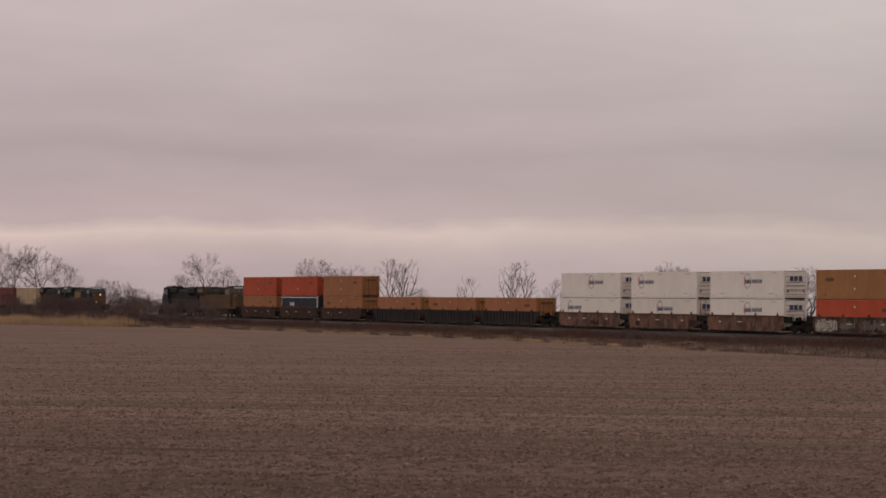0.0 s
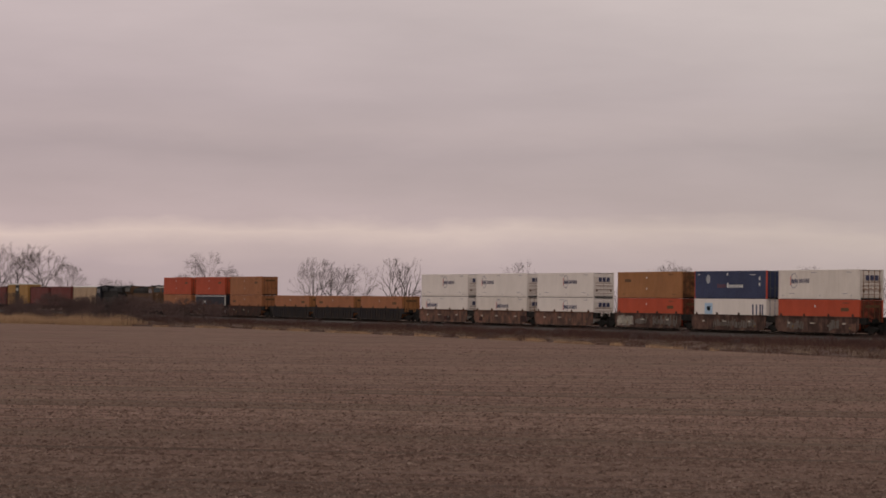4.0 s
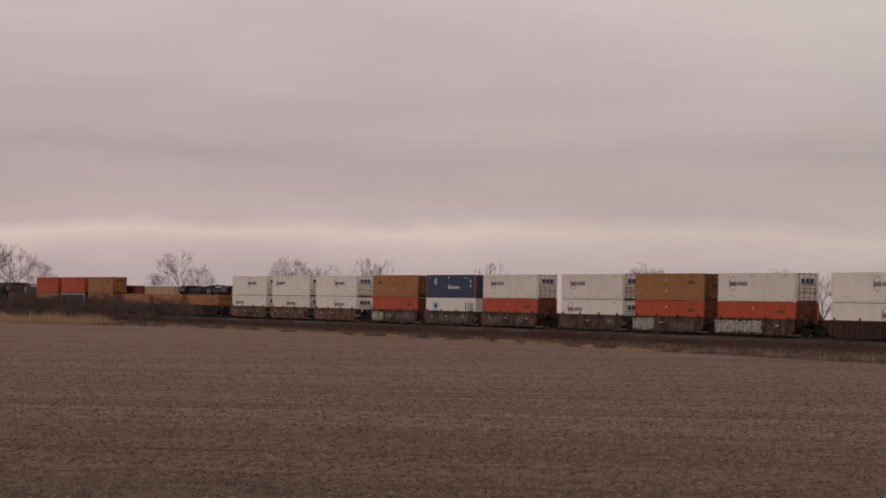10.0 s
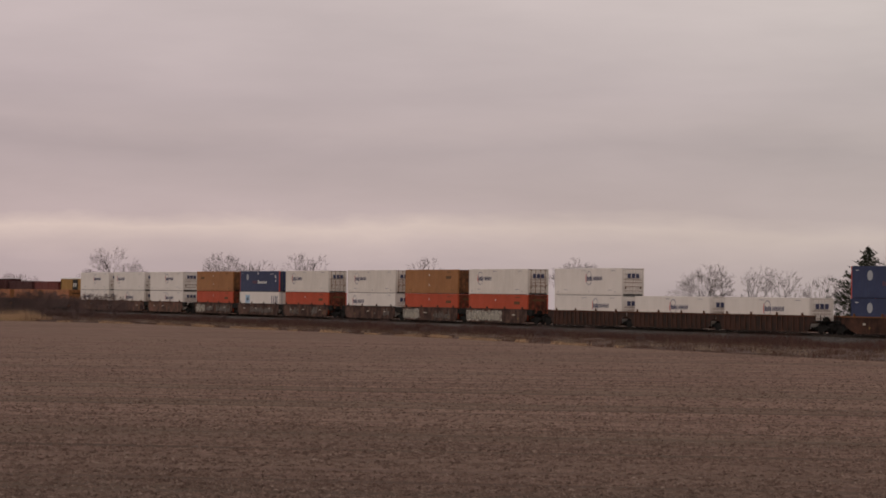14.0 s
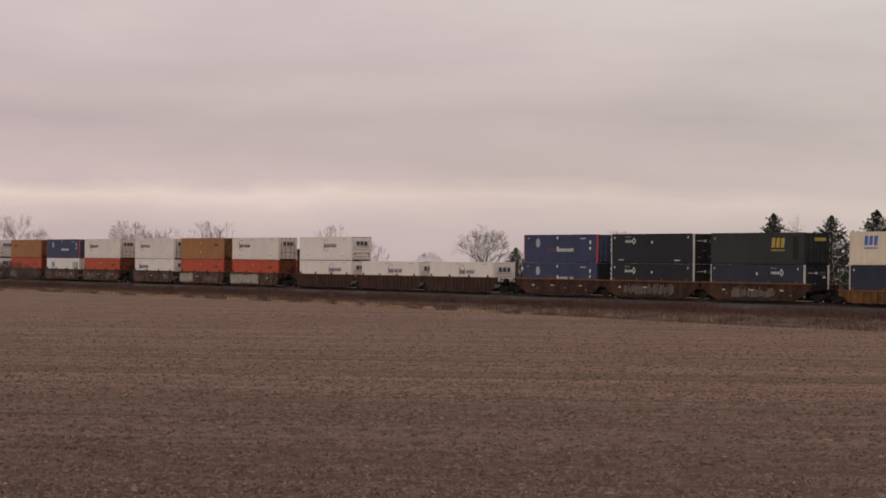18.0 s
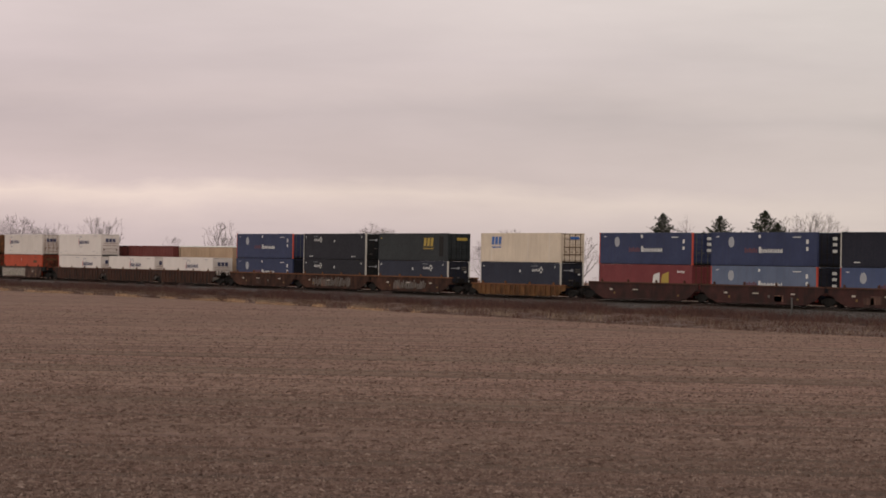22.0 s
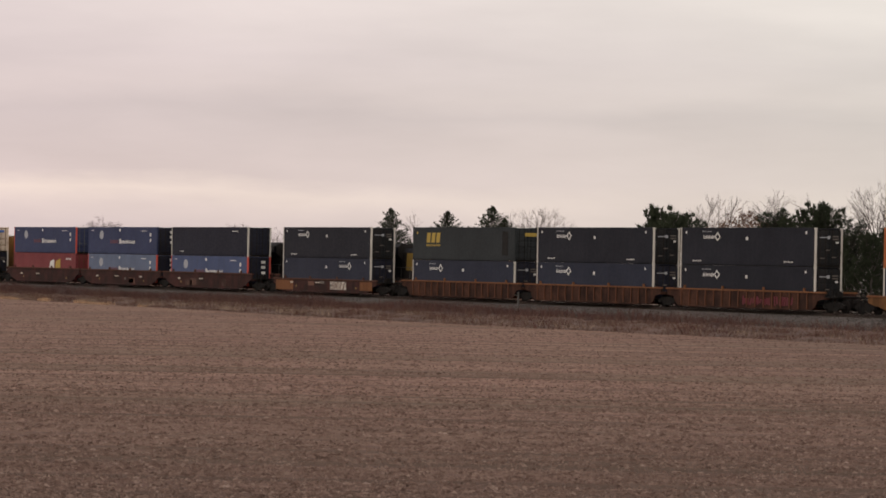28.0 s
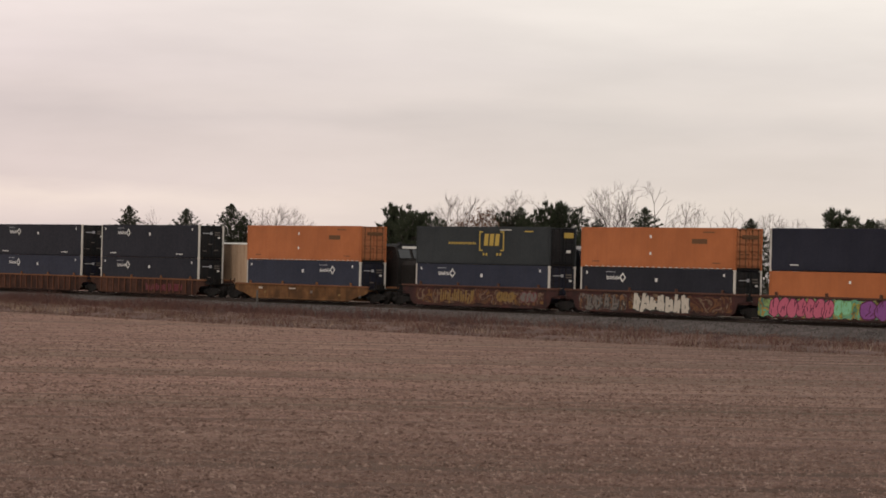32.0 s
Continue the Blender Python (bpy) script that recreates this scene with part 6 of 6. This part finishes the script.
for seed in (61, 62, 63):
    wood, twigs = bare_tree(seed, 1.0, 1.1, 0.06, 5, 5, 0.0021, 1)
    root = tagged(new("shrub"), "leafless brown brush beside the track", "shrub", "brush beside the track")
    for stem in wood:
        part("stem", stem, "shrub_twig", root)
    part("crown", twigs, "shrub_twig", root)
    shrub_store.append(root)
spots = []
for i in range(48):
    x = shrub_rng.uniform(-560, -405)
    near_edge = edge_y(x)
    spots.append((x, shrub_rng.uniform(max(near_edge + 4, 112), 131), shrub_rng.uniform(1.4, 4.8) * (0.75 if x > -425 else 1.0)))
for i in range(26):
    x = shrub_rng.uniform(-410, -230)
    spots.append((x, shrub_rng.uniform(128.5, 132), shrub_rng.uniform(0.8, 1.5)))
for i in range(34):
    x = shrub_rng.uniform(-300, -80)
    spots.append((x, shrub_rng.uniform(edge_y(x) + 1.0, 129), shrub_rng.uniform(0.45, 0.95)))
for i, (x, y, h) in enumerate(spots):
    src = shrub_store[i % 3]
    ob = src if i < 3 else copy_thing(src, Matrix())
    ob.matrix_basis = Matrix.Translation((x, y, FIELD_Z + 0.1)) @ Matrix.Rotation(shrub_rng.uniform(0, 6.28), 4, "Z") @ Matrix.Diagonal((h * 1.15, h * 1.15, h, 1))


# ---- small posts beside the line ----
for x, y, z0, z1, material, label in ((-196.6, 134.9, -0.95, 0.78, "silver", "thin weathered steel marker post in the ballast"), (-420.0, 122.0, -1.35, -0.35, "tie", "short dark wooden post among dry weeds")):
    post = tagged(new("marker_post"), label, "post", "posts beside the line")
    post.location = (x, y, z0)
    part("shaft", Solid().box(-0.06, 0.06, -0.06, 0.06, 0, z1 - z0, 0.015), material, post)
    part("cap", Solid().box(-0.075, 0.075, -0.075, 0.075, z1 - z0, z1 - z0 + 0.05), material, post)


def scatter(n, spot, shape, material, name, label, category, seed):
    """Loose bits over the ground as one object: shape gives each bit's corners from its base."""
    rng = np.random.default_rng(seed)
    v, f = [], []
    for i in range(n):
        p = spot(rng)
        if p is None:
            continue
        k = len(v)
        v += shape(rng, *p)
        f += [(k, k + 1, k + 2), (k + 1, k + 3, k + 2), (k + 3, k, k + 2)]
    return tagged(structure(name, Solid().add(v, f), material, label, category), kind="stuff")


def blade(height, width, lean):
    def shape(rng, x, y, z, scale):
        h = height * scale * rng.uniform(0.5, 1.2)
        a, b = rng.uniform(0, 6.283), rng.uniform(0, 6.283)
        w = width * rng.uniform(0.6, 1.3)
        dx, dy, lx, ly = math.cos(a) * w, math.sin(a) * w, math.cos(b) * lean * h, math.sin(b) * lean * h
        return [(x - dx, y - dy, z), (x + dx, y + dy, z), (x + lx, y + ly, z + h), (x - dy * 0.8, y + dx * 0.8, z)]
    return shape


def crumb(rng, x, y, z, scale):
    """A clod or a lying stalk: long and low."""
    a, u = rng.uniform(0, 6.283), rng.random()
    ln, w, h = (0.04 + 0.12 * u * u) * scale, (0.02 + 0.05 * rng.random()) * scale, (0.010 + 0.055 * rng.random() ** 2) * scale
    dx, dy = math.cos(a), math.sin(a)
    return [(x - dx * ln, y - dy * ln, z - 0.02), (x + dx * ln, y + dy * ln, z - 0.02), (x + rng.uniform(-0.5, 0.5) * ln * dx, y + rng.uniform(-0.5, 0.5) * ln * dy, z + h), (x - dy * w, y + dx * w, z - 0.02)]


def lying(rng, x, y, z, scale):
    """A broken stalk or a tangle of leaf lying on the earth, one end propped."""
    a, ln, w = rng.uniform(0, 6.283), rng.uniform(0.05, 0.19) * scale, rng.uniform(0.010, 0.026) * scale
    dx, dy, lift = math.cos(a), math.sin(a), rng.uniform(0.02, 0.095) * scale
    return [(x - dx * ln, y - dy * ln, z), (x + dx * ln - dy * w, y + dy * ln + dx * w, z + lift * 0.4), (x + dx * ln * 0.3, y + dy * ln * 0.3, z + lift), (x - dy * w, y + dx * w, z)]


def weed_spot(rng):
    x = -560 + 520 * rng.random()
    e = edge_y(x)
    k = rng.random()
    y = e + 0.1 + (133.0 - e) * k
    if x > -330 and y > 128.5 + 2.0 * noise.noise((x * 0.08, 2, 2)) and rng.random() < 0.75:
        return None
    clump = 0.22 + 1.9 * max(0, noise.noise((x * 0.32, y * 0.4, 3)) + 0.20)
    return x, y, FIELD_Z + 0.03 + 0.36 * min(1, 1.6 * k) - 0.05, clump


def bank_spot(rng):
    x = -610 + 470 * rng.random()
    y = 128.5 + 6.6 * rng.random()
    keep = 1.0 if x < -225 else 1.0 - (x + 225) / 85.0
    if rng.random() > keep or y < edge_y(x) + 0.2:
        return None
    return x, y, -0.98, 0.45 + 0.8 * max(0, noise.noise((x * 0.12, y * 0.2, 13)) + 0.4)


def tall_spot(rng):
    x = -580 + 350 * rng.random() ** 1.5
    e = edge_y(x)
    if noise.noise((x * 0.09, 11, 5)) < -0.25 or (x > -410 and (noise.noise((x * 0.13, 17, 5)) < -0.05 or rng.random() > 0.3)):
        return None
    y = e + 0.2 + (5.0 if x < -410 else 0.9) * rng.random() ** 1.6
    return x, y, FIELD_Z, (1.0 if x < -410 else 0.22) + (0.7 if x < -410 else 0.2) * noise.noise((x * 0.16, y * 0.4, 3))


def patch_spot(rng):
    x = -400 + 330 * rng.random()
    e = edge_y(x)
    y = e + 0.3 + 8.0 * rng.random() ** 1.4
    if noise.noise((x * 0.22, y * 0.5, 25)) < 0.18 or (x > -190 and rng.random() < 0.6):
        return None
    return x, y, FIELD_Z + 0.15, 1.0


def crumb_spot(rng):
    az, u = radians(-78.5 + 37.0 * rng.random()), rng.random()
    r = 50 + 90 * u + 150 * u ** 5
    x, y = r * math.sin(az), r * math.cos(az)
    across = x * math.cos(radians(-33)) + y * math.sin(radians(-33))
    along = x * 0.545 + y * 0.839
    row = 0.4 * math.sin(across * 8.27) + 0.7 * noise.noise((across * 0.55, along * 0.05, 8)) + 0.7 * noise.noise((across * 0.15, along * 0.012, 18)) + 1.6 * noise.noise((across * 0.9, along * 2.2, 58))
    row -= 1.6 * max(0.0, math.sin(0.5 - across * 1.375) - 0.45)
    if row < rng.uniform(-0.9, 1.3) or y < 8:
        return None
    return (x, y, field_height(x, y), 1.0) if y < edge_y(x) + 1 else None


def stalk_spot(rng):
    az, u = radians(-78.5 + 37.0 * rng.random()), rng.random()
    r = 50 + 90 * u + 140 * u ** 4
    x, y = r * math.sin(az), r * math.cos(az)
    across = x * math.cos(radians(-33)) + y * math.sin(radians(-33))
    along = x * 0.545 + y * 0.839
    row = 0.4 * math.sin(across * 8.27) + 0.8 * noise.noise((across * 0.35, along * 0.04, 28)) + 1.6 * noise.noise((across * 0.8, along * 2.0, 38))
    row -= 1.6 * max(0.0, math.sin(0.5 - across * 1.375) - 0.45)
    if row < rng.uniform(-0.7, 1.2) or y < 8:
        return None
    return (x, y, field_height(x, y) - 0.01, 0.70) if y < edge_y(x) + 1 else None


def stub_spot(rng):
    az, u = radians(-78.5 + 37.0 * rng.random()), rng.random()
    r = 50 + 60 * u + 60 * u ** 3
    x, y = r * math.sin(az), r * math.cos(az)
    across = 0.76 * round((-0.839 * x + 0.545 * y) / 0.76) + rng.normal(0, 0.04)
    along = 0.545 * x + 0.839 * y
    x, y = 0.545 * along - 0.839 * across, 0.839 * along + 0.545 * across
    if noise.noise((x * 0.5, y * 0.5, 68)) < rng.uniform(-0.5, 0.4) or y < 8 or y > edge_y(x):
        return None
    return x, y, field_height(x, y) - 0.01, 1.0


def stone_spot(rng):
    x, y = -290 + 240 * rng.random(), 129.6 + 7.6 * rng.random()
    z = float(np.interp(y, [129.0, 131.5, 134.6, 136.6, 137.6], [-0.99, -0.90, -0.84, -0.30, -0.22]))
    return x, y, z + 0.03 * noise.noise((x * 0.5, 3.0, 9)), 0.9


def stone(rng, x, y, z, scale):
    """An angular lump of crushed stone."""
    a, s = rng.uniform(0, 6.283), rng.uniform(0.03, 0.085) * scale
    c, d = math.cos(a) * s, math.sin(a) * s
    return [(x - c, y - d, z - 0.02), (x + c, y + d, z - 0.02), (x + 0.3 * d, y - 0.3 * c, z + s * rng.uniform(0.7, 1.3)), (x - d, y + c, z - 0.02)]


def rut_spot(rng):
    k = rng.random()
    side = rng.choice((0.0, 1.9))
    x, y = -158 + 46 * k + side, 8 + 106 * k - 0.4 * side
    if noise.noise((k * 30, 2, 44)) < -0.25:
        return None
    return x + rng.normal(0, 0.12), y + rng.normal(0, 0.12), field_height(x, y), 1.0


scatter(2600, rut_spot, blade(0.06, 0.03, 0.8), "stalk", "wheel_track_weeds", "dark weed line along an old wheel track", "weeds", 7)
scatter(140000, weed_spot, blade(0.44, 0.022, 0.6), "weed", "dry_weeds", "dead brown weeds and grass along the verge", "weeds", 1)
scatter(70000, bank_spot, blade(0.95, 0.03, 0.5), "bank", "bank_brush", "low dark brown brush on the track bank", "brush", 5)
scatter(64000, tall_spot, blade(1.35, 0.03, 0.25), "tall_grass", "tall_dry_grass", "tall tan dry grass at the field's edge", "grass", 2)
scatter(22000, patch_spot, blade(0.42, 0.03, 0.5), "tuft", "dry_grass_tufts", "pale tan grass tufts on the verge", "grass", 3)
scatter(460000, stalk_spot, lying, "stalk", "field_stalks", "broken pale stalks lying in rows", "stubble", 6)
scatter(60000, stub_spot, blade(0.12, 0.009, 0.35), "stalk", "standing_stubs", "short cut stalks standing in drill rows", "stubble", 8)
scatter(70000, stone_spot, stone, "stone", "ballast_stones", "loose grey crushed stone on the track bed", "ballast", 10)
scatter(240000, crumb_spot, crumb, "straw", "field_stubble", "short pale crop stubble and chaff", "stubble", 4)


# ---- movement ----
NEAR_PATH = ((0, -431.09), (4, -477.26), (8, -522.97), (12, -568.69), (16, -614.91), (20, -661.65), (24, -708.48), (28, -755.12), (32, -802.59))
FAR_PATH = ((0, -538.2), (4, -492.2), (9, -434.0), (14, -376.3), (19, -317.9), (24, -258.6), (30, -186.1), (32, -162.0))


def motions():
    for thing, s, z in NEAR:
        turned = z == "turned"
        walk(thing, [(t, pose(s + p, RAIL_NEAR, 0 if turned else z, 0, 0, 180 if turned else 0)) for t, p in NEAR_PATH])
    for thing, s in FAR:
        walk(thing, [(t, pose(p - s, RAIL_FAR, 0)) for t, p in FAR_PATH])


motions()
